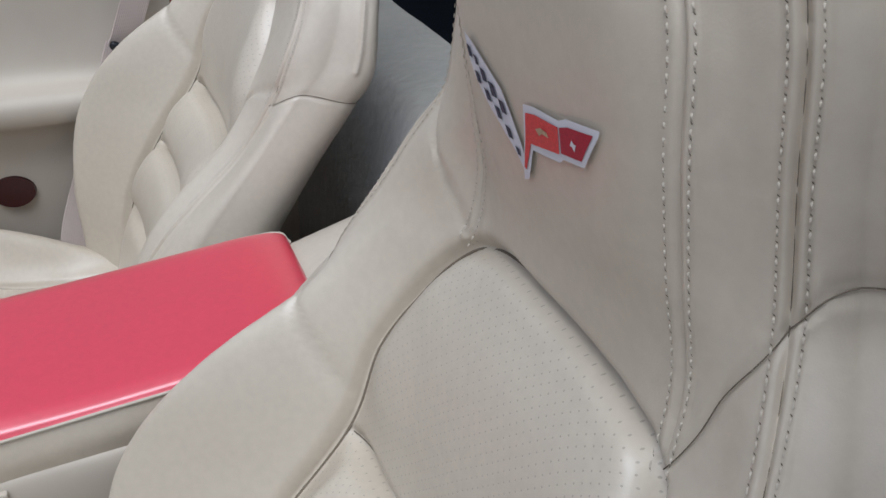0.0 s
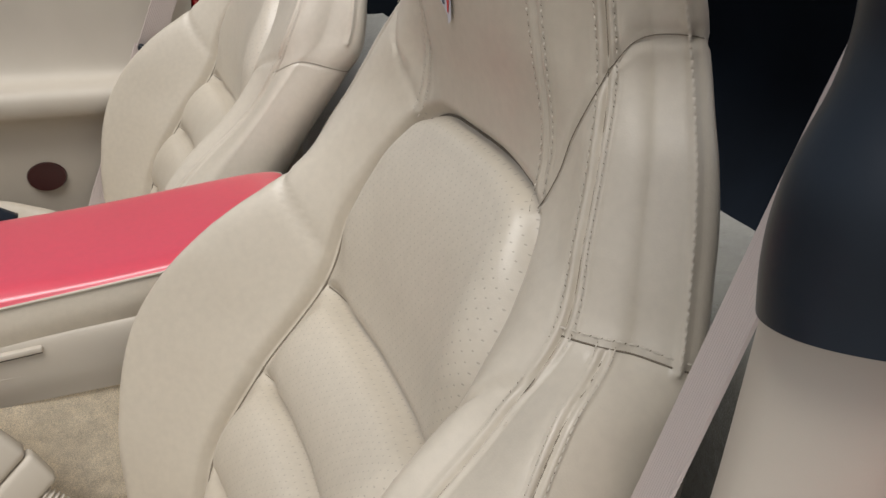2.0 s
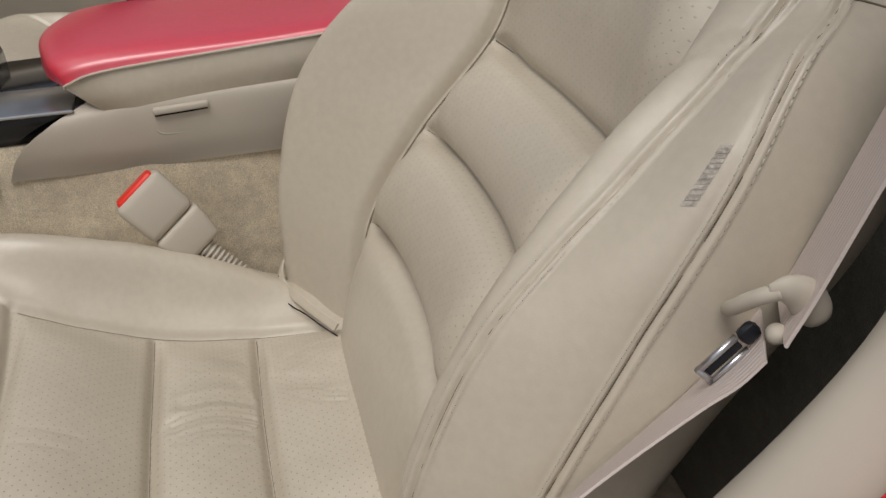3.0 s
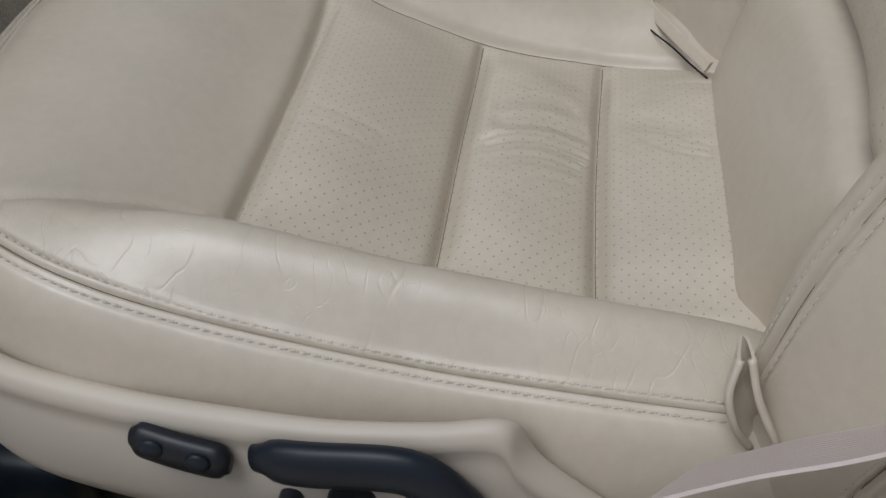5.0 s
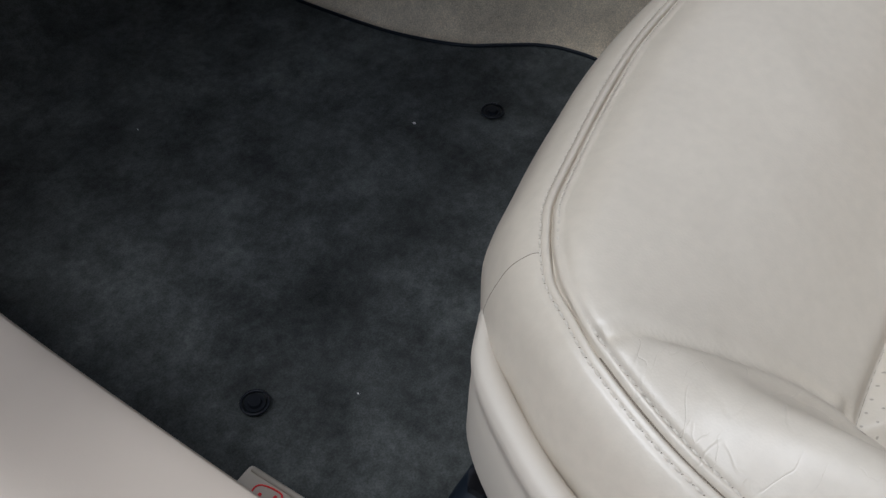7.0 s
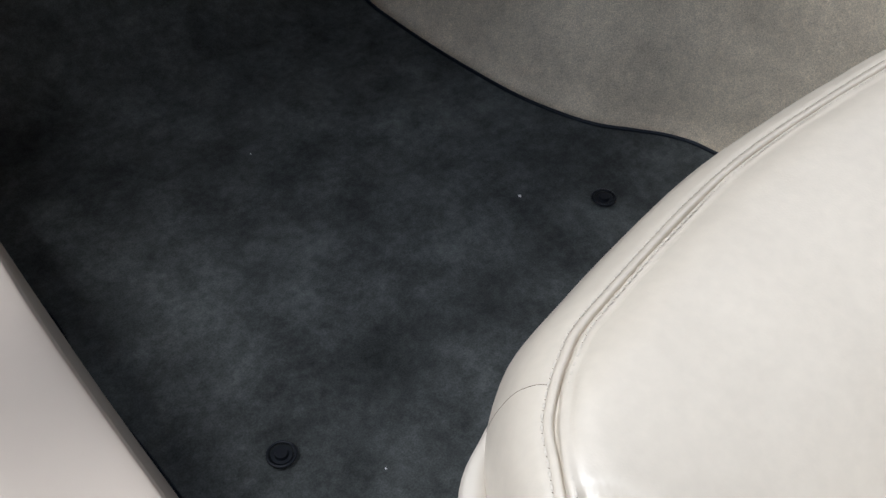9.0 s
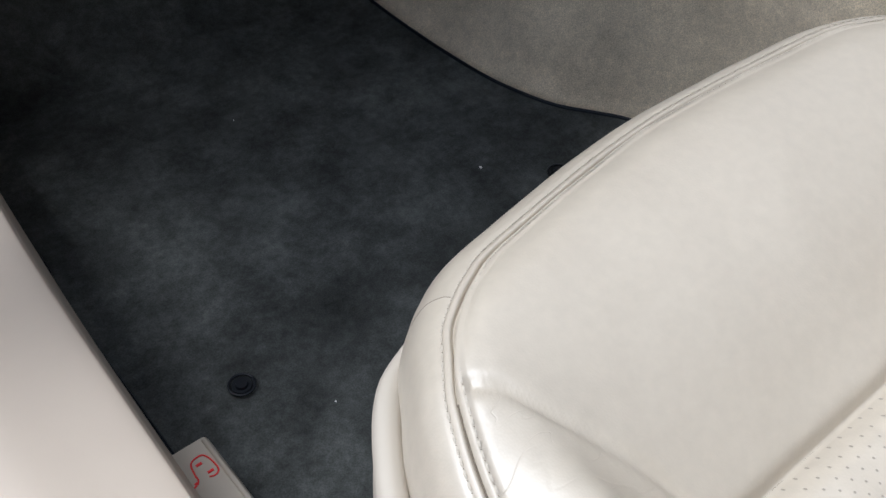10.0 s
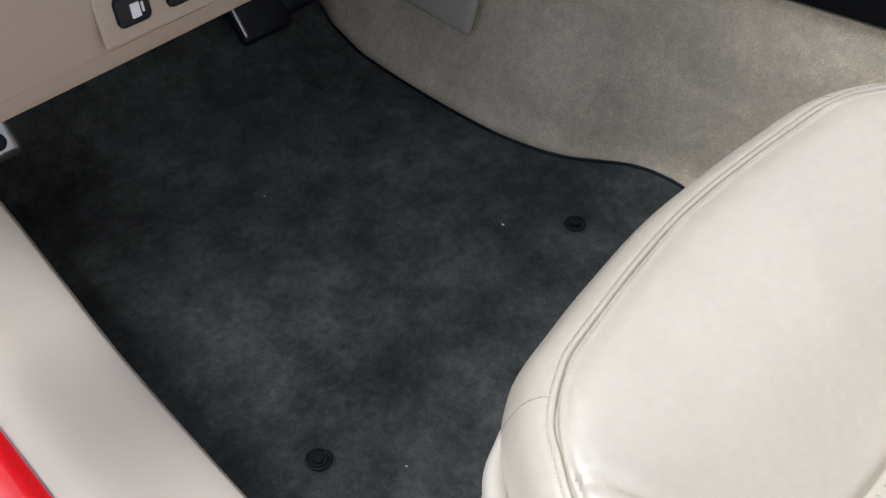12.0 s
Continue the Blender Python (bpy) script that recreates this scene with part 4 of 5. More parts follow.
emblem_gold = varied(material("gold_thread", (0.42, 0.31, 0.19), 0.6), 700, .6, 1.2)


def emblem(parent):
    base = patch("emblem", [(.065, .652), (.052, .649), (.038, .643), (.025, .637), (.018, .627), (.012, .616), (.008, .603), (.012, .601), (.020, .609), (.032, .616), (.045, .623), (.057, .632), (.063, .641)], emblem_white, parent, .0016, "embroidered crossed flags")
    right = [(.002, .638), (-.009, .6405), (-.031, .6425), (-.037, .6455), (-.059, .6485), (-.058, .6455), (-.047, .629), (-.031, .626), (-.027, .623), (-.001, .6180), (.009, .600), (.015, .597), (.013, .604), (.006, .622)]
    flag = patch("flag", right, emblem_white, parent, .0018, "embroidered red flag")
    patch("flag_field", [(.0000, .635), (-.010, .6375), (-.030, .6395), (-.0285, .6275), (-.001, .6212), (.0095, .6045), (.0115, .6050), (.0040, .6225)], emblem_red, flag, .0022)
    patch("flag_field", [(-.0312, .6398), (-.038, .6425), (-.0555, .6455), (-.046, .6315), (-.0300, .6285)], emblem_deep, flag, .0022)
    patch("flag_motif", [(-.009, .6310), (-.014, .6335), (-.020, .6335), (-.021, .6315), (-.015, .6312), (-.012, .6290)], emblem_gold, flag, .0025)
    patch("flag_star", [(-.0408, .6385), (-.0420, .6373), (-.0438, .6374), (-.0421, .6358), (-.0421, .6340), (-.0408, .6355), (-.0390, .6355), (-.0403, .6370)], emblem_white, flag, .0025)
    for x, z, w in ((.0585, .6445, 1), (.0505, .6425, .8), (.0515, .634, 1), (.0435, .6375, 1.1), (.0420, .6285, 1), (.0345, .6335, 1.2), (.0320, .6235, 1), (.0255, .6285, 1.1), (.0225, .6175, 1), (.0155, .6110, .7)):
        patch("flag_check", [(x + .0036 * w, z + .0026 * w), (x - .0016 * w, z + .0024 * w), (x - .0036 * w, z - .0022 * w), (x + .0016 * w, z - .0028 * w)], emblem_dark, base, .0022)


emblem(driver)
for k in range(6):
    surface = Hide(BACK, -1, BACK_OUT)
    v0 = 3.86 + k * .072
    for lo, hi in ((0, .032), (.036, .064)):
        quad = []
        for du, dv in ((-4.69, lo), (-4.79, lo + .012), (-4.79, hi + .012), (-4.69, hi)):
            p, n = surface.at([du], [v0 + dv])[0], surface.normal([du], [v0 + dv])[0]
            quad.append(p + n * (surface.wobble([p])[0] + .0005))
        mesh_of("printed_mark", quad, [(0, 1, 2, 3)], dark_print, driver, "", False)

# crumpled leather hem where the back bolsters meet the cushion
def hem_flap(points, across, wide, parent):
    line = smooth_line(points, 40)
    ribbon("leather_hem", line, across, wide, .0022, hide, parent, "crumpled leather hem", 6)
    for s in (-.5, .5):
        a = np.array(across, float)
        a /= np.linalg.norm(a)
        tube("hem_edge", line + a * wide * s, .0009, hide, parent, "", 8)


rim_a = [(-.212, .0345, .200), (-.219, .037, .188), (-.222, .0325, .174), (-.219, .024, .159)]
rim_b = [(-.211, .0305, .200), (-.218, .026, .186), (-.223, .0185, .172), (-.221, .012, .158)]
deep = [((a[0] + b[0]) / 2 + .012, (a[1] + b[1]) / 2, (a[2] + b[2]) / 2) for a, b in zip(rim_a, rim_b)]
sheet("leather_hem", [rim_a, [(p[0] + .005, p[1] - .0005, p[2]) for p in rim_a], deep, [(p[0] + .006, p[1] + .0005, p[2]) for p in rim_b], rim_b], hide, 24, 20, driver, "crumpled folded leather hem", .0012)
for rim in (rim_a, rim_b):
    tube("hem_edge", smooth_line(rim, 24), .0017, hide, driver, "", 8)
hem_flap([(.192, .040, .172), (.184, .050, .158), (.170, .052, .148), (.152, .044, .144), (.132, .034, .143), (.112, .022, .141), (.098, .014, .140)], (.15, -.45, .85), .0065, driver)
# a dark tube takes the place of the shade below the hem
tube("hem_shade", smooth_line([(.190, .046, .160), (.180, .054, .149), (.168, .057, .1405), (.150, .050, .1375), (.128, .036, .1370), (.108, .024, .1355), (.094, .014, .1340)], 30), .0006, dark_trim, driver, "dark tube imitating the shade below the hem", 8)

# plastic side shield with the power controls
SY = (.409, .397, .371, .334, .280, .235, .190, .150, .120, .105, .05)
SX = (-.160, -.184, -.205, -.224, -.2335, -.237, -.239, -.239, -.238, -.237, -.235)
ST = (.166, .1665, .166, .1645, .164, .164, .165, .170, .1745, .150, .10)
shield_rows = [[(x + dx, y + dy, z + dz - (.35 * (z - .150) if dz < -.03 else 0)) for x, y, z in zip(SX, SY, ST)] for dx, dy, dz in (
    (.0120, -.007, -.012), (.0100, -.0055, -.003), (.0060, -.003, .0006), (.0015, -.001, -.0002), (-.0006, .000, -.0040), (-.0010, .0003, -.0085), (-.0001, .0003, -.0135), (.0003, .000, -.019),
    (-.0006, .0005, -.030), (-.0016, .0005, -.045), (-.0008, .0005, -.060), (.0045, -.004, -.071), (.020, -.011, -.074))]
sheet("side_shield", [list(r) for r in shield_rows], plastic, 90, 60, driver, "moulded beige plastic side shield", .004)


def pebble(name, points, radius, mat, parent, label="", flat=.6, up=(1, 0, 0)):
    return tube(name, smooth_line(points, 26), radius, mat, parent, label, 14, flat, up)


def capped(n, r, end=.35):
    t = np.linspace(-1, 1, n)
    return r * np.clip(1 - np.abs(t) ** 14, end, 1)


lumbar = pebble("lumbar_switch", [(-.2385, .268, .1500), (-.2415, .248, .1475), (-.243, .226, .1445)], capped(26, .0098, .55), black, driver, "black lumbar switch with two round dimples")
for x, y, z in ((-.2457, .2565, .1474), (-.2480, .2370, .1445)):
    bm = bmesh.new()
    bmesh.ops.create_uvsphere(bm, u_segments=20, v_segments=10, radius=1, matrix=Matrix.Translation((x, y, z + .0055)) @ Matrix.Diagonal((.0022, .0052, .0052, 1)))
    part("switch_pad", bm, rubber, lumbar)
pebble("recline_switch", [(-.2445, .2145, .153), (-.247, .192, .156), (-.247, .160, .1590), (-.247, .147, .155), (-.2465, .135, .140), (-.246, .120, .116)], capped(26, .0118, .6), rubber, driver, "dark grey power seat switch")
for y, z in ((.204, .121), (.178, .126)):
    part("small_switch", box_bm((.018, .020 if y < .2 else .010, .012), Matrix.Translation((-.242, y, z)) @ Matrix.Rotation(radians(-8), 4, "X"), .004, 3), black, driver)

# seat runners under the cushion
def runner(x):
    ob = group_of("seat_runner", "black steel seat runner on the carpet", "seat rail", (x, .2, .0), "seat runners")
    part("rail", box_bm((.035, .50, .03), Matrix.Translation((x, .14, .018)), .004), black, ob)
    part("bracket", box_bm((.058, .064, .052), Matrix.Translation((x + math.copysign(.006, x), .374, .026)), .012, 3), rubber, ob)
    bm = bmesh.new()
    bmesh.ops.create_cone(bm, cap_ends=True, segments=6, radius1=.009, radius2=.009, depth=.012, matrix=Matrix.Translation((x - .012, .392, .052)))
    part("bolt", bm, gloss_black, ob, smooth=False)
    return ob
for x in (-.165, .165):
    runner(x)

passenger = bucket_seat("beige leather passenger bucket seat beside the console", BACK_FULL, 1)
passenger.location = (.735, 0, -.018)
passenger.scale.z = 1.07

# ---- centre console ----
console = group_of("centre_console", "beige plastic centre console with a storage latch", "console", (.37, 0, .28))
def prism(name, profile_rows, mat, parent=None, label="", thick=.004):
    return sheet(name, profile_rows, mat, 40, 24, parent, label, thick)
prism("console_body", [
    [(.246, .274, .232), (.244, .16, .238), (.241, .05, .246), (.241, -.2, .26), (.241, -.42, .27)],
    [(.238, .262, .258), (.237, .16, .262), (.235, .05, .275), (.235, -.2, .285), (.235, -.42, .29)],
    [(.238, .234, .283), (.237, .16, .296), (.235, .05, .308), (.235, -.2, .325), (.235, -.42, .33)],
    [(.250, .200, .300), (.250, .16, .304), (.250, .05, .316), (.250, -.2, .33), (.250, -.42, .34)],
], plastic, console)
prism("console_body", [
    [(.429, .278, .232), (.431, .16, .238), (.434, .05, .246), (.434, -.2, .26), (.434, -.42, .27)],
    [(.434, .255, .260), (.436, .16, .262), (.437, .05, .275), (.437, -.2, .285), (.437, -.42, .29)],
    [(.434, .215, .290), (.436, .16, .296), (.437, .05, .308), (.437, -.2, .325), (.437, -.42, .33)],
    [(.422, .200, .300), (.422, .16, .304), (.422, .05, .316), (.422, -.2, .33), (.422, -.42, .34)],
], plastic, console)
tilt = Matrix.Rotation(radians(-6), 4, "X")
latch = part("latch", box_bm((.008, .047, .0055), Matrix.Translation((.2340, .1235, .2950)) @ tilt, .0016, 2), plastic, console, "small beige release latch")
rimline = smooth_line([(.2362, .148, .290), (.2362, .148, .281), (.2362, .142, .2715), (.2362, .124, .2715), (.2362, .106, .2735), (.2362, .099, .281), (.2362, .0985, .2945)], 40)
tube("latch_recess", rimline + np.array((.0008, 0, 0)), .0015, plastic, console, "", 8)
# shadow line under the latch, drawn as a dark tube
tube("latch_shade", [(.2352, .146, .2885), (.2352, .1235, .2908), (.2352, .101, .2932)], .0013, dark_trim, console, "", 6)

lid = group_of("armrest_lid", "red leather covered armrest lid on the console", "armrest", (.372, .0, .36))
def lid_section(y0, y1, z0, z1, h, inset=0.0, nose=0.0):
    w = .098 - inset
    base = [(-w, y0, z0), (-w - .003, (y0 + y1) / 2, z0 + (z1 - z0) * .5), (-w, y1, z1), (-w + .006, y1 + nose * .2, z1 + h * .55), (-w * .70, y1 + nose * .6, z1 + h * .95), (0, y1 + nose, z1 + h * 1.1), (w * .70, y1 + nose * .6, z1 + h * .95), (w - .006, y1 + nose * .2, z1 + h * .55), (w, y1, z1), (w + .003, (y0 + y1) / 2, z0 + (z1 - z0) * .5), (w, y0, z0)]
    return [(.336 + a, y, z) for a, y, z in base]
secs = [lid_section(.184, .216, .289, .314, .004, .008, .028), lid_section(.182, .212, .2895, .319, .017, .002, .026), lid_section(.158, .178, .292, .330, .016, 0, .008), lid_section(.05, .05, .306, .346, .009), lid_section(-.05, -.05, .321, .358, .009), lid_section(-.110, -.110, .334, .365, .008), lid_section(-.140, -.140, .342, .366, .004, .003), lid_section(-.147, -.147, .345, .358, .001, .010)]
sheet("lid_rim", [[s[i] for s in secs] for i in (0, 1, 2)], hide, 50, 8, lid, "beige padded lower rim", .003)
sheet("lid_rim", [[s[i] for s in secs] for i in (8, 9, 10)], hide, 50, 8, lid, "", .003)
sheet("lid_cover", [[s[i] for s in secs] for i in (2, 3, 4, 5, 6, 7, 8)], hide_red, 60, 40, lid, "red stitched leather cover", .003)
for i, sx in ((2, -1), (8, 1)):
    line = smooth_line([(s[i][0] + sx * .001, s[i][1], s[i][2]) for s in secs], 60)
    tube("lid_piping", line, .0012, thread, lid, "thin beige piping", 6)
tube("lid_gap", smooth_line([(.4365, y, z) for y, z in ((.155, .2912), (.05, .3052), (-.05, .3202), (-.11, .3332))], 30), .0012, dark_trim, lid, "dark joint under the lid", 6)
front = [secs[0][i] for i in range(11)]
mesh_of("lid_front", front + [(x, y - .004, z) for x, y, z in front], [tuple(range(11))], hide, lid)
rear_box = sheet("console_rear", [
    [(.240, -.10, .30), (.240, -.2, .33), (.245, -.33, .39), (.245, -.44, .425)],
    [(.246, -.10, .340), (.246, -.2, .372), (.250, -.33, .415), (.250, -.44, .435)],
    [(.336, -.10, .352), (.336, -.2, .380), (.336, -.33, .420), (.336, -.44, .438)],
    [(.428, -.10, .340), (.428, -.2, .372), (.424, -.33, .415), (.424, -.44, .435)],
    [(.434, -.10, .30), (.434, -.2, .33), (.430, -.33, .39), (.430, -.44, .425)],
], hide, 24, 24, None, "", .004)
tagged(rear_box, "beige leather console rear between the seats", "console trim", kind="structure")
plate = group_of("shifter_plate", "glossy black shifter surround on the console", "trim plate", (.373, .4, .27))
part("plate_body", box_bm((.188, .45, .088), Matrix.Translation((.336, .512, .236)) @ Matrix.Rotation(radians(-7), 4, "X"), .008, 3), gloss_black, plate)
part("plate_rear", box_bm((.168, .16, .03), Matrix.Translation((.336, .275, .276)) @ Matrix.Rotation(radians(-5), 4, "X"), .005, 2), gloss_black, plate)
part("plate_inlay", box_bm((.07, .10, .004), Matrix.Translation((.275, .262, .2925)) @ Matrix.Rotation(radians(-3), 4, "X"), .002), steel, plate, "bright metal inlay")
brake = group_of("parking_brake", "black leather parking brake lever", "brake lever", (.44, .2, .3))
tube("grip", smooth_line([(.448, .13, .330), (.446, .17, .352), (.440, .24, .388), (.436, .30, .418)], 30), .013, rubber, brake)
tube("button", [(.436, .30, .418), (.4355, .308, .4225), (.435, .315, .427)], .008, steel, brake)

# ---- seat belt buckle and belts ----
buckle = group_of("seat_belt_buckle", "beige seat belt buckle with a red release button", "buckle", (.19, .12, .2))
hold = pose(.196, .141, .206, -40, 14, 8)
def tapered(size, at, bevel, slim):
    bm = box_bm(size, Matrix(), bevel, 3)
    for v in bm.verts:
        k = 1 - slim * (.5 - v.co.z / size[2])
        v.co.x, v.co.y = v.co.x * k, v.co.y * k
    bm.transform(hold @ Matrix.Translation(at))
    return bm
housing = part("housing", tapered((.027, .050, .044), (0, 0, .020), .007, .04), plastic, buckle)
part("housing_base", tapered((.0272, .0505, .034), (0, 0, -.019), .006, .20), plastic, buckle)
part("release_button", tapered((.0185, .040, .008), (0, 0, .0410), .0035, .0), red_button, buckle, "bright red release button")
line = smooth_line([(.193, .116, .178), (.186, .094, .158), (.176, .066, .138), (.165, .03, .115)], 90)
tube("boot", line, .0085 + .0020 * np.sin(np.arange(90) * 1.4), plastic, buckle, "ribbed beige boot", 14)

belt = group_of("seat_belt", "grey-beige woven seat belt with a steel tongue", "seat belt", (-.26, -.16, .4))
run = smooth_line([(-.262, -.330, .86), (-.262, -.285, .74), (-.262, -.228, .60), (-.262, -.172, .445), (-.262, -.1485, .379), (-.263, -.1375, .355)], 60)
ribbon("webbing", run, (.88, -.46, .02), .044, .0016, webbing, belt, "ribbed webbing", 24)
run = smooth_line([(-.264, -.129, .349), (-.265, -.118, .336), (-.266, -.100, .320), (-.265, -.058, .282), (-.263, -.006, .232), (-.260, .030, .207), (-.256, .058, .182)], 60)
twist = smooth_line([(.88, -.46, .02), (.86, -.47, -.10), (.80, -.50, -.28), (.74, -.51, -.42), (.73, -.51, -.455), (.73, -.51, -.455), (.73, -.51, -.455)], 60)
ribbon("webbing", run, twist, .042, .0014, webbing, belt, "", 24)
tube("guide_arm", smooth_line([(-.246, -.1205, .352), (-.256, -.1185, .3605), (-.266, -.1215, .3705), (-.271, -.128, .3755)], 24), np.concatenate([[.0015, .0028], np.full(22, .0038)]), plastic, belt, "beige plastic belt guide", 12)
tube("guide_head", smooth_line([(-.269, -.123, .3755), (-.271, -.130, .3765), (-.271, -.138, .373), (-.271, -.146, .364), (-.270, -.147, .355)], 24), .85 * np.concatenate([np.linspace(.003, .0070, 6), np.linspace(.0075, .0105, 8), np.linspace(.0105, .0095, 6), [.0085, .007, .005, .002]]), plastic, belt, "", 14, .7, (1, 0, 0))
tube("guide_button", smooth_line([(-.2695, -.130, .357), (-.2695, -.1315, .3525), (-.269, -.133, .349)], 9), .9 * np.array([.002, .004, .005, .0055, .0055, .0055, .005, .004, .002]), plastic, belt, "", 14)
along = Vector((0, .0145, -.0144)).normalized()
for side_ in (-.0052, .0052):
    mid_ = Vector((-.2655, -.1105, .3395)) + Vector((0, along.z, -along.y)) * side_
    tube("tongue", [mid_ - along * .011, mid_, mid_ + along * .011], .0017, steel, belt, "bright steel tongue rail", 10)
tube("tongue", [Vector((-.2655, -.1105, .3395)) + along * .011 + Vector((0, along.z, -along.y)) * q for q in (-.006, 0, .006)], .0017, steel, belt, "bright steel tongue end", 10, 1.0, (1, 0, 0))
part("tongue_slot", box_bm((.002, .006, .020), pose(-.2645, -.1105, .3395, 45, 0, 0), .0008, 1), black, belt)
part("tongue_grip", box_bm((.006, .010, .010), pose(-.264, -.1215, .3510, 45, 0, 0), .003, 2), black, belt)

pbelt = group_of("seat_belt", "grey-beige passenger seat belt hanging at the door pillar", "seat belt", (.99, -.05, .4))
ribbon("webbing", smooth_line([(.985, -.190, .85), (.988, -.13, .62), (.992, -.062, .44), (.995, -.045, .40)], 30), (.1, -.85, .2), .045, .0016, webbing, pbelt)
ribbon("webbing", smooth_line([(.995, -.045, .40), (.985, .00, .28), (.965, .05, .16), (.95, .07, .08)], 30), (.1, -.85, -.2), .045, .0016, webbing, pbelt)
part("tongue_grip", box_bm((.012, .045, .012), pose(.985, -.048, .392, 25, 0, 0), .005, 3), black, pbelt)

# ---- passenger door ----
pdoor = group_of("passenger_door", "closed beige passenger door with armrest and red courtesy lamp", "car door", (1.02, .3, .3))
sheet("door_panel", [
    [(1.00, -.115, .08), (1.00, .2, .08), (1.00, .6, .08), (1.0, 1.0, .08)],
    [(.99, -.115, .20), (.985, .2, .20), (.985, .6, .20), (.985, 1.0, .20)],
    [(.985, -.115, .290), (.980, .2, .290), (.98, .6, .290), (.98, 1.0, .290)],
    [(.955, -.115, .310), (.945, .2, .310), (.945, .6, .31), (.945, 1.0, .31)],
    [(.955, -.115, .345), (.945, .2, .345), (.945, .6, .345), (.945, 1.0, .345)],
    [(1.000, -.115, .357), (.995, .2, .355), (.995, .6, .355), (.995, 1.0, .355)],
    [(1.010, -.115, .400), (1.010, .2, .395), (1.01, .6, .39), (1.01, 1.0, .385)],
    [(1.012, -.115, .470), (1.012, .2, .46), (1.012, .6, .45), (1.012, 1.0, .44)],
    [(1.010, -.115, .545), (1.010, .2, .522), (1.01, .6, .50), (1.01, 1.0, .48)],
], plastic, 40, 60, pdoor, "", .01)
sheet("door_top", [
    [(1.006, -.115, .549), (1.006, .2, .526), (1.006, .6, .504), (1.006, 1.0, .484)],
    [(.998, -.115, .575), (.998, .2, .55), (.998, .6, .53), (.998, 1.0, .51)],
    [(1.04, -.115, .610), (1.04, .2, .585), (1.04, .6, .565), (1.04, 1.0, .545)],
    [(1.12, -.115, .615), (1.12, .2, .59), (1.12, .6, .57), (1.12, 1.0, .55)],
], rubber, 30, 16, pdoor, "dark soft upper sill", .01)
part("door_edge", box_bm((.06, .008, .75), Matrix.Translation((1.055, -.123, .33)), .003), paint, pdoor, "red painted door edge")
bm = bmesh.new()
bmesh.ops.create_cone(bm, cap_ends=True, segments=40, radius1=.030, radius2=.028, depth=.006, matrix=pose(.983, .13, .205, 0, -90, 0) @ Matrix.Diagonal((.8, 1.0, 1, 1)))
lamp_dark = material("dark_red_lens", (0.035, 0.003, 0.004), 0.3)
part("courtesy_lamp", bm, lamp_dark, pdoor, "dark red round lamp lens")
# passenger pillar
ppillar = sheet("pillar_trim", [
    [(1.02, -.135, .0), (1.02, -.135, .3), (1.02, -.14, .55), (1.01, -.17, .80)],
    [(1.00, -.20, .0), (1.00, -.20, .3), (1.00, -.22, .55), (.99, -.26, .80)],
    [(1.00, -.31, .0), (1.00, -.31, .3), (1.00, -.32, .55), (.99, -.34, .80)],
], plastic, 24, 16, None, "", .01)
tagged(ppillar, "beige passenger pillar trim", "pillar trim", kind="structure")

# ---- driver's door pillar ----
pillar = sheet("pillar_trim", [
    [(-.262, -.52, .05), (-.262, -.52, .2), (-.262, -.52, .35), (-.265, -.52, .47), (-.27, -.52, .572)],
    [(-.268, -.26, .05), (-.268, -.26, .2), (-.268, -.275, .35), (-.272, -.285, .47), (-.28, -.29, .572)],
    [(-.283, .0, .10), (-.286, -.05, .2), (-.292, -.163, .35), (-.296, -.183, .47), (-.305, -.188, .572)],
    [(-.312, .05, .14), (-.316, -.045, .25), (-.322, -.133, .38), (-.328, -.150, .47), (-.335, -.156, .590)],
    [(-.345, .04, .14), (-.348, -.06, .25), (-.352, -.155, .38), (-.358, -.175, .47), (-.365, -.18, .572)],
    [(-.352, .01, .14), (-.356, -.10, .25), (-.360, -.19, .38), (-.366, -.205, .47), (-.372, -.21, .572)],
], plastic, 40, 40, None, "", .006)
tagged(pillar, "beige plastic trim on the driver door pillar", "pillar trim", kind="structure")
SZ = (.560, .60, .62, .642, .662, .69, .71, .73, .76, .80, .92)
SYF = (-.148, -.148, -.151, -.160, -.162, -.158, -.152, -.148, -.135, -.106, -.008)
seal = sheet("pillar_seal", [[(x, y + dy, max(z, foot)) for y, z in zip(SYF, SZ)] for x, dy, foot in (
    (-.268, -.19, .558), (-.298, -.065, .567), (-.334, .0, .574), (-.374, -.010, .577), (-.398, -.075, .575), (-.392, -.19, .575))], rubber, 80, 50, None, "", .01, .0024, 13)
tagged(seal, "black rubber weatherstrip on the door pillar", "weatherstrip", kind="structure")
quarter = sheet("quarter_panel", [
    [(-.350, .045, .145), (-.353, -.052, .25), (-.359, -.147, .38), (-.366, -.168, .47), (-.380, -.200, .60)],
    [(-.375, .035, .12), (-.378, -.062, .25), (-.384, -.150, .38), (-.392, -.172, .47), (-.405, -.215, .60)],
    [(-.425, -.22, .05), (-.43, -.30, .25), (-.435, -.35, .38), (-.44, -.36, .47), (-.43, -.37, .62)],
    [(-.45, -.9, .0), (-.47, -.9, .25), (-.48, -.9, .38), (-.46, -.9, .52), (-.40, -.9, .66)],
], paint, 40, 30, None, "", .005)
tagged(quarter, "glossy red rear quarter panel", "body panel", kind="structure")

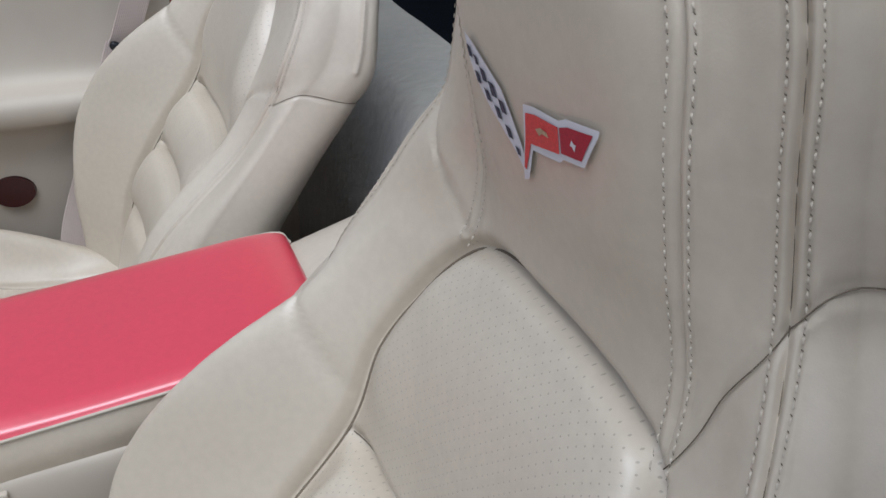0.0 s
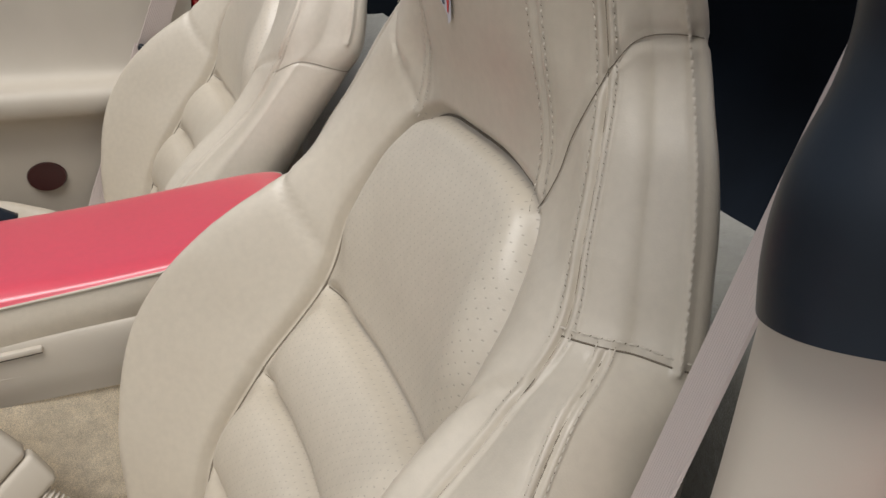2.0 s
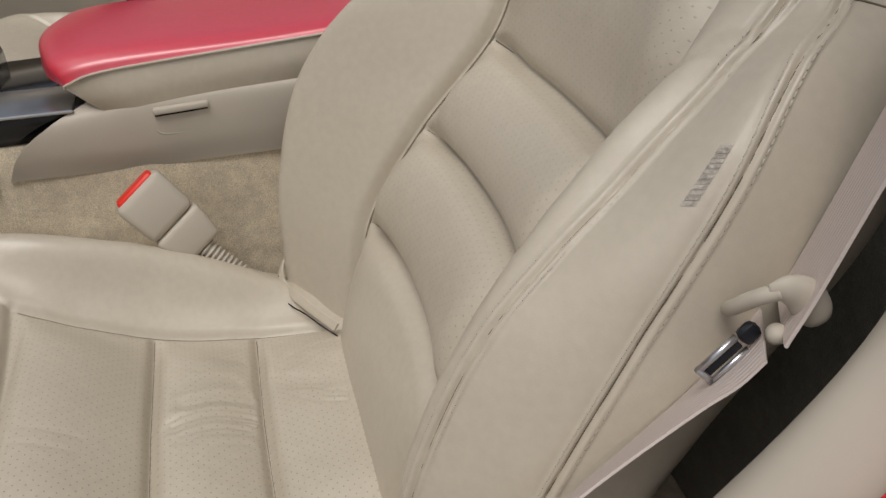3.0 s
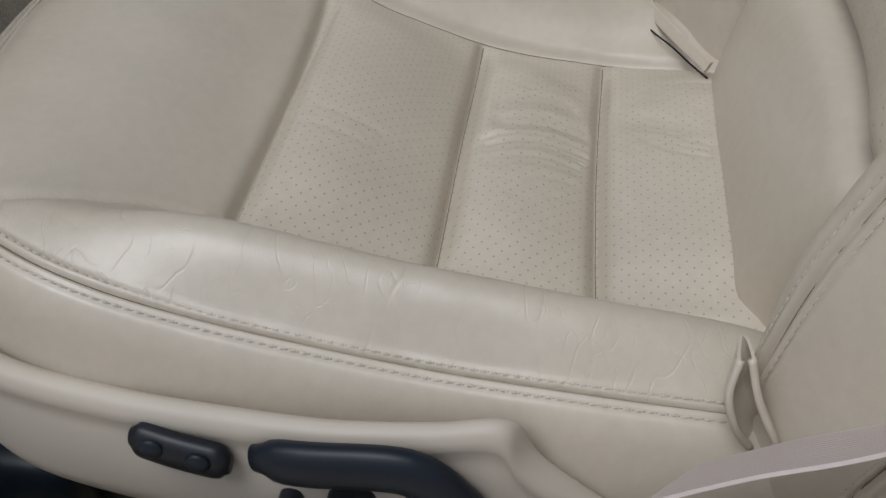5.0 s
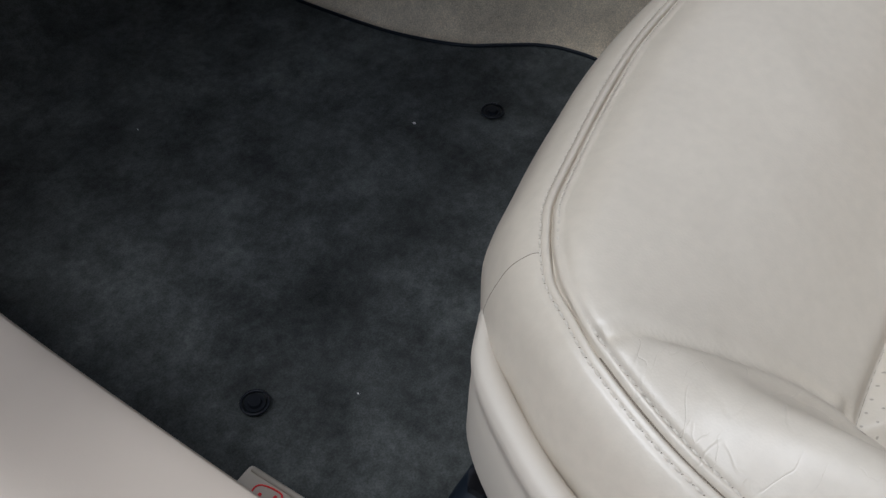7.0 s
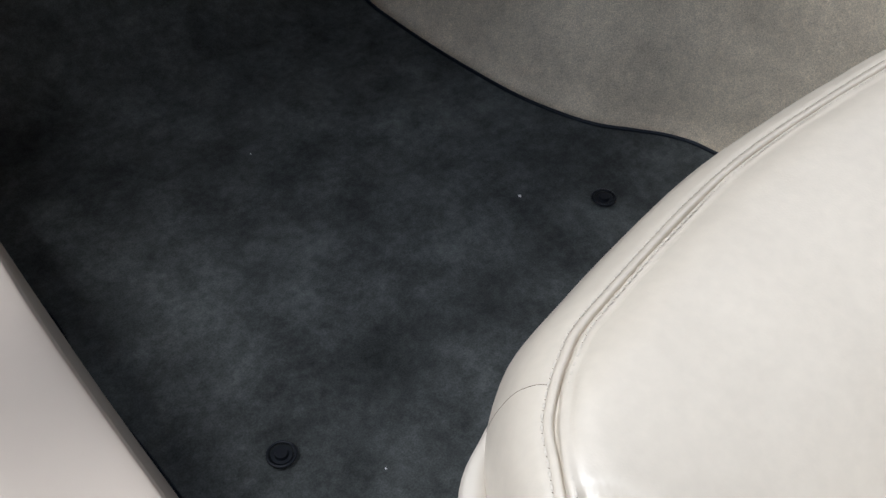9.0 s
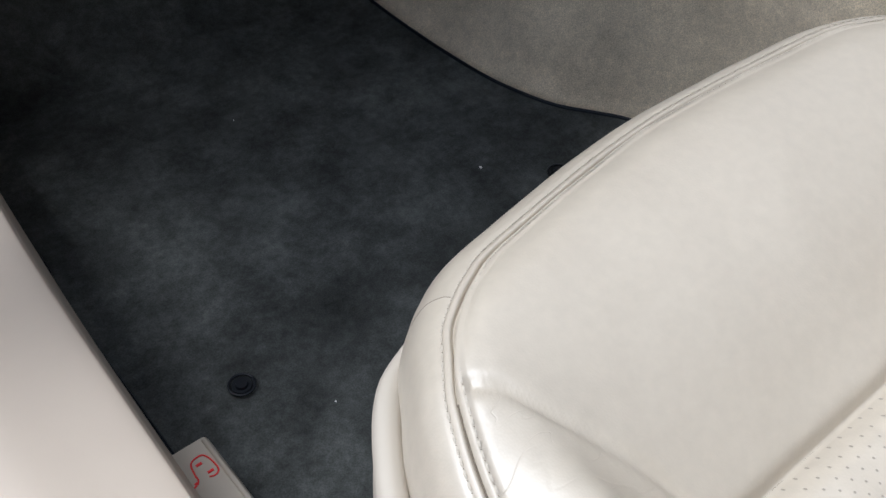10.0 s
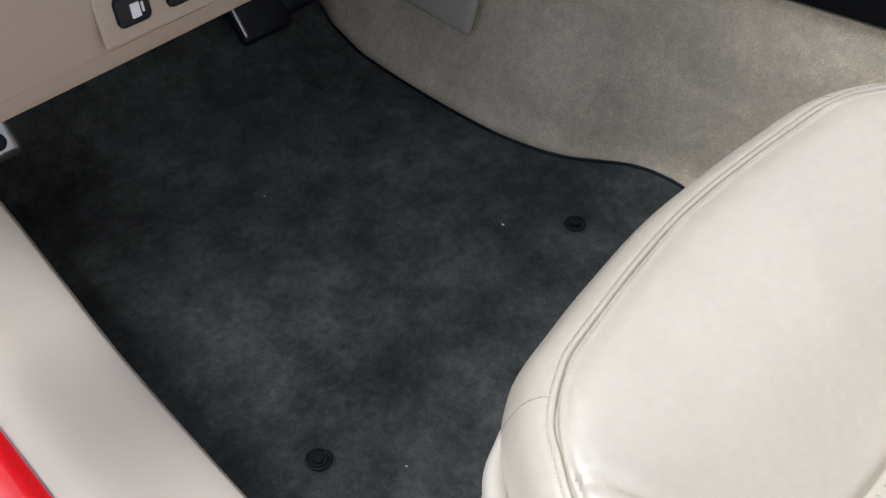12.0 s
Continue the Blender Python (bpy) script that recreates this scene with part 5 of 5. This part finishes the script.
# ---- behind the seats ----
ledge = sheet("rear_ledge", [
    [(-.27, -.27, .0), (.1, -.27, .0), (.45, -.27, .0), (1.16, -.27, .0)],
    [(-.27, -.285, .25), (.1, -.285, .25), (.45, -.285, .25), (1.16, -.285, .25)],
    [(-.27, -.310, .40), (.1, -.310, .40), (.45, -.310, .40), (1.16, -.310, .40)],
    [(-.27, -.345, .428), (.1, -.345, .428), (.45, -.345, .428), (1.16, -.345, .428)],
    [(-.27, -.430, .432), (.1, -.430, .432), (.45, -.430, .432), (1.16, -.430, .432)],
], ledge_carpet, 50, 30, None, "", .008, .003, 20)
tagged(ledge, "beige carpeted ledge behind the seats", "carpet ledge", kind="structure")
well = sheet("rear_well", [
    [(-.30, -.432, .425), (.1, -.432, .425), (.45, -.432, .425), (1.17, -.432, .425)],
    [(-.30, -.440, .33), (.1, -.440, .33), (.45, -.440, .33), (1.17, -.440, .33)],
    [(-.30, -.62, .30), (.1, -.62, .30), (.45, -.62, .30), (1.17, -.62, .30)],
    [(-.30, -.72, .45), (.1, -.72, .45), (.45, -.72, .45), (1.17, -.72, .45)],
    [(-.30, -.66, .615), (.1, -.66, .615), (.45, -.66, .615), (1.17, -.66, .615)],
    [(-.30, -.605, .630), (.1, -.605, .630), (.45, -.605, .630), (1.17, -.605, .630)],
], dark_trim, 30, 40, None, "", .006, .004, 9)
tagged(well, "dark fabric lined storage well behind the seats", "storage well", kind="structure")
side_lining = sheet("side_lining", [
    [(1.008, -.305, .25), (1.008, -.305, .42), (1.008, -.315, .60), (1.0, -.33, .78)],
    [(1.02, -.45, .25), (1.02, -.45, .42), (1.02, -.45, .60), (1.01, -.45, .72)],
    [(1.04, -.59, .25), (1.04, -.59, .42), (1.04, -.59, .56), (1.04, -.59, .64)],
    [(1.06, -.73, .25), (1.06, -.73, .42), (1.06, -.73, .54), (1.06, -.73, .61)],
], dark_trim, 20, 16, None, "", .006)
tagged(side_lining, "dark fabric lining beside the storage well", "side lining", kind="structure")
deck = sheet("rear_deck", [
    [(-.40, -.600, .632), (.1, -.600, .636), (.45, -.600, .638), (1.15, -.600, .632)],
    [(-.40, -.606, .642), (.1, -.606, .646), (.45, -.606, .648), (1.15, -.606, .642)],
    [(-.42, -.75, .665), (.1, -.75, .672), (.45, -.75, .674), (1.17, -.75, .665)],
    [(-.42, -1.2, .69), (.1, -1.2, .70), (.45, -1.2, .70), (1.17, -1.2, .69)],
    [(-.42, -1.6, .60), (.1, -1.6, .62), (.45, -1.6, .62), (1.17, -1.6, .60)],
], paint, 30, 30, None, "", .005)
tagged(deck, "glossy red rear deck reflecting a white sky", "body panel", kind="structure")

# ---- passenger's side of the body ----
far_quarter = sheet("quarter_panel", [
    [(1.075, -.125, .14), (1.08, -.125, .30), (1.085, -.13, .45), (1.095, -.14, .60)],
    [(1.125, -.125, .12), (1.13, -.125, .30), (1.135, -.13, .45), (1.14, -.14, .61)],
    [(1.185, -.40, .05), (1.195, -.40, .30), (1.195, -.40, .45), (1.185, -.40, .63)],
    [(1.20, -.9, .0), (1.20, -.9, .25), (1.21, -.9, .45), (1.18, -.9, .66)],
], paint, 30, 20, None, "", .005)
tagged(far_quarter, "glossy red rear quarter panel behind the passenger door", "body panel", kind="structure")
far_rocker = sheet("rocker_panel", [
    [(1.03, 1.25, .06), (1.03, .6, .06), (1.03, .1, .06), (1.03, -.5, .06)],
    [(1.10, 1.25, .07), (1.10, .6, .07), (1.10, .1, .07), (1.10, -.5, .07)],
    [(1.155, 1.25, -.05), (1.155, .6, -.05), (1.155, .1, -.05), (1.155, -.5, -.05)],
    [(1.135, 1.25, -.20), (1.135, .6, -.20), (1.135, .1, -.20), (1.135, -.5, -.20)],
], paint, 30, 20, None, "", .004)
tagged(far_rocker, "glossy red painted rocker panel below the passenger door", "rocker panel", kind="structure")
sheet("door_skin", [
    [(1.135, -.115, .08), (1.135, .3, .08), (1.135, .7, .08), (1.135, 1.1, .08)],
    [(1.165, -.115, .28), (1.17, .3, .28), (1.17, .7, .28), (1.165, 1.1, .28)],
    [(1.165, -.115, .46), (1.17, .3, .46), (1.17, .7, .45), (1.165, 1.1, .44)],
    [(1.125, -.115, .612), (1.125, .3, .59), (1.125, .7, .57), (1.125, 1.1, .55)],
], paint, 30, 20, pdoor, "glossy red outer door skin", .004)

# ---- dashboard underside and pedals ----
dash = sheet("dashboard_trim", [
    [(-.40, .660, .306), (-.2, .660, .308), (.0, .665, .31), (.22, .68, .31)],
    [(-.40, .628, .302), (-.2, .628, .304), (.0, .634, .306), (.22, .65, .306)],
    [(-.40, .618, .312), (-.2, .618, .314), (.0, .624, .316), (.22, .64, .316)],
    [(-.40, .608, .42), (-.2, .608, .42), (.0, .614, .43), (.22, .63, .43)],
    [(-.40, .60, .56), (-.2, .60, .58), (.0, .60, .60), (.22, .62, .60)],
    [(-.40, .80, .66), (-.2, .80, .68), (.0, .80, .68), (.22, .80, .68)],
    # last row runs forward unseen, to cover the footwell from the sky
    [(-.40, 1.28, .70), (-.2, 1.28, .72), (.0, 1.28, .72), (.22, 1.28, .72)],
], dash_plastic, 40, 40, None, "", .012)
tagged(dash, "beige plastic lower dashboard panel", "dashboard", kind="structure")
# unseen passenger side of the dashboard, added to shade the footwell
far_dash_blocker = sheet("dashboard_trim", [
    [(.225, .70, .31), (.5, .70, .31), (.8, .70, .31), (1.05, .70, .31)],
    [(.225, .66, .36), (.5, .66, .36), (.8, .66, .36), (1.05, .66, .36)],
    [(.225, .66, .58), (.5, .66, .58), (.8, .66, .58), (1.05, .66, .58)],
    [(.225, .80, .68), (.5, .80, .68), (.8, .80, .68), (1.05, .80, .68)],
    [(.225, 1.28, .72), (.5, 1.28, .72), (.8, 1.28, .72), (1.05, 1.28, .72)],
], plastic, 24, 20, None, "", .012)
tagged(far_dash_blocker, "unseen beige dashboard before the passenger, added to shade the footwell", "dashboard", kind="structure")
# unseen side panel, added to block light from the left of the footwell
kick = sheet("kick_blocker", [
    [(-.258, .84, .085), (-.256, .95, .085), (-.254, 1.08, .085), (-.250, 1.25, .085)],
    [(-.300, .83, .160), (-.285, .95, .17), (-.275, 1.08, .18), (-.270, 1.25, .20)],
    [(-.380, .80, .34), (-.36, .95, .36), (-.33, 1.08, .38), (-.30, 1.25, .40)],
    [(-.42, .78, .52), (-.40, .95, .60), (-.38, 1.08, .66), (-.36, 1.25, .70)],
], dark_trim, 24, 20, None, "", .01)
tagged(kick, "unseen dark panel added to keep light out of the footwell", "kick panel", kind="structure")
panel = group_of("fuel_door_switch", "black fuel door switch with a white pump pictogram", "switch", (-.2, .6, .325))
frame_m = Matrix.Translation((-.190, .6135, .3335)) @ Matrix.Rotation(radians(86), 4, "X")
part("switch_bezel", box_bm((.062, .030, .0030), frame_m @ Matrix.Translation((.003, 0, 0)), .0014, 3), dash_plastic, panel)
part("switch_button", box_bm((.0175, .0155, .005), frame_m @ Matrix.Translation((-.011, 0, .002)), .003, 2), black, panel)
part("switch_button", box_bm((.0175, .0155, .005), frame_m @ Matrix.Translation((.015, 0, .002)), .003, 2), black, panel)
bars("pump_pictogram", [(-.0015, -.0035, .0030, .0035), (.0040, -.0020, .0050, .0028)], white_print, panel, frame_m @ Matrix.Translation((-.0115, 0, .0048)))
def metal_pedal(name, label, x, y, z, wide, tall):
    ob = group_of(name, label, "pedal", (x, y, z), "metal pedals")
    m = pose(x, y, z, -35, 0, 0)
    pad = part("pedal_pad", box_bm((wide, .010, tall), m, .006, 3), steel, ob, "brushed metal pad")
    for dx in (-.028, 0, .028):
        bm = bmesh.new()
        at = m @ Matrix.Translation((dx, -.005, -tall / 2 + .014)) @ Matrix.Rotation(radians(90), 4, "X")
        bmesh.ops.create_cone(bm, cap_ends=True, segments=20, radius1=.0075, radius2=.0065, depth=.003, matrix=at)
        part("pad_insert", bm, rubber, pad)
    tube("pedal_arm", smooth_line([(x, y + .02, z + .02), (x, y + .08, z + .13), (x, y + .10, z + .30)], 16), .009, black, ob)
    return ob


metal_pedal("clutch_pedal", "brushed metal clutch pedal with rubber studs", -.252, .865, .135, .085, .065)
metal_pedal("brake_pedal", "brushed metal brake pedal with rubber studs", -.108, .885, .172, .085, .065)
gas = group_of("accelerator_pedal", "black accelerator pedal hanging above the mat", "pedal", (.05, .93, .08))
part("pedal_pad", box_bm((.060, .012, .13), pose(.075, .975, .085, -38, 0, 0), .006, 3), black, gas)
part("pedal_trim", box_bm((.004, .006, .10), pose(.047, .962, .085, -38, 0, 0), .0015, 2), steel, gas, "thin bright metal edge")
part("pedal_bracket", box_bm((.060, .05, .075), pose(.128, .985, .055, -38, 0, 0), .008, 3), rubber, gas)
tube("pedal_arm", smooth_line([(.075, .99, .14), (.075, 1.04, .24), (.075, 1.07, .40)], 16), .008, black, gas)
pocket = group_of("tunnel_pad", "beige plastic knee pad on the carpeted tunnel", "trim pad", (.19, .85, .08))
part("pad", box_bm((.012, .15, .10), pose(.196, .835, .115, 0, 16, 0), .006, 3), plastic, pocket)
firewall = mesh_of("firewall", [(-.45, 1.25, -.2), (1.15, 1.25, -.2), (1.15, 1.25, .75), (-.45, 1.25, .75)], [(0, 3, 2, 1)], dark_trim)
tagged(firewall, "dark firewall behind the pedals", "firewall", kind="structure")
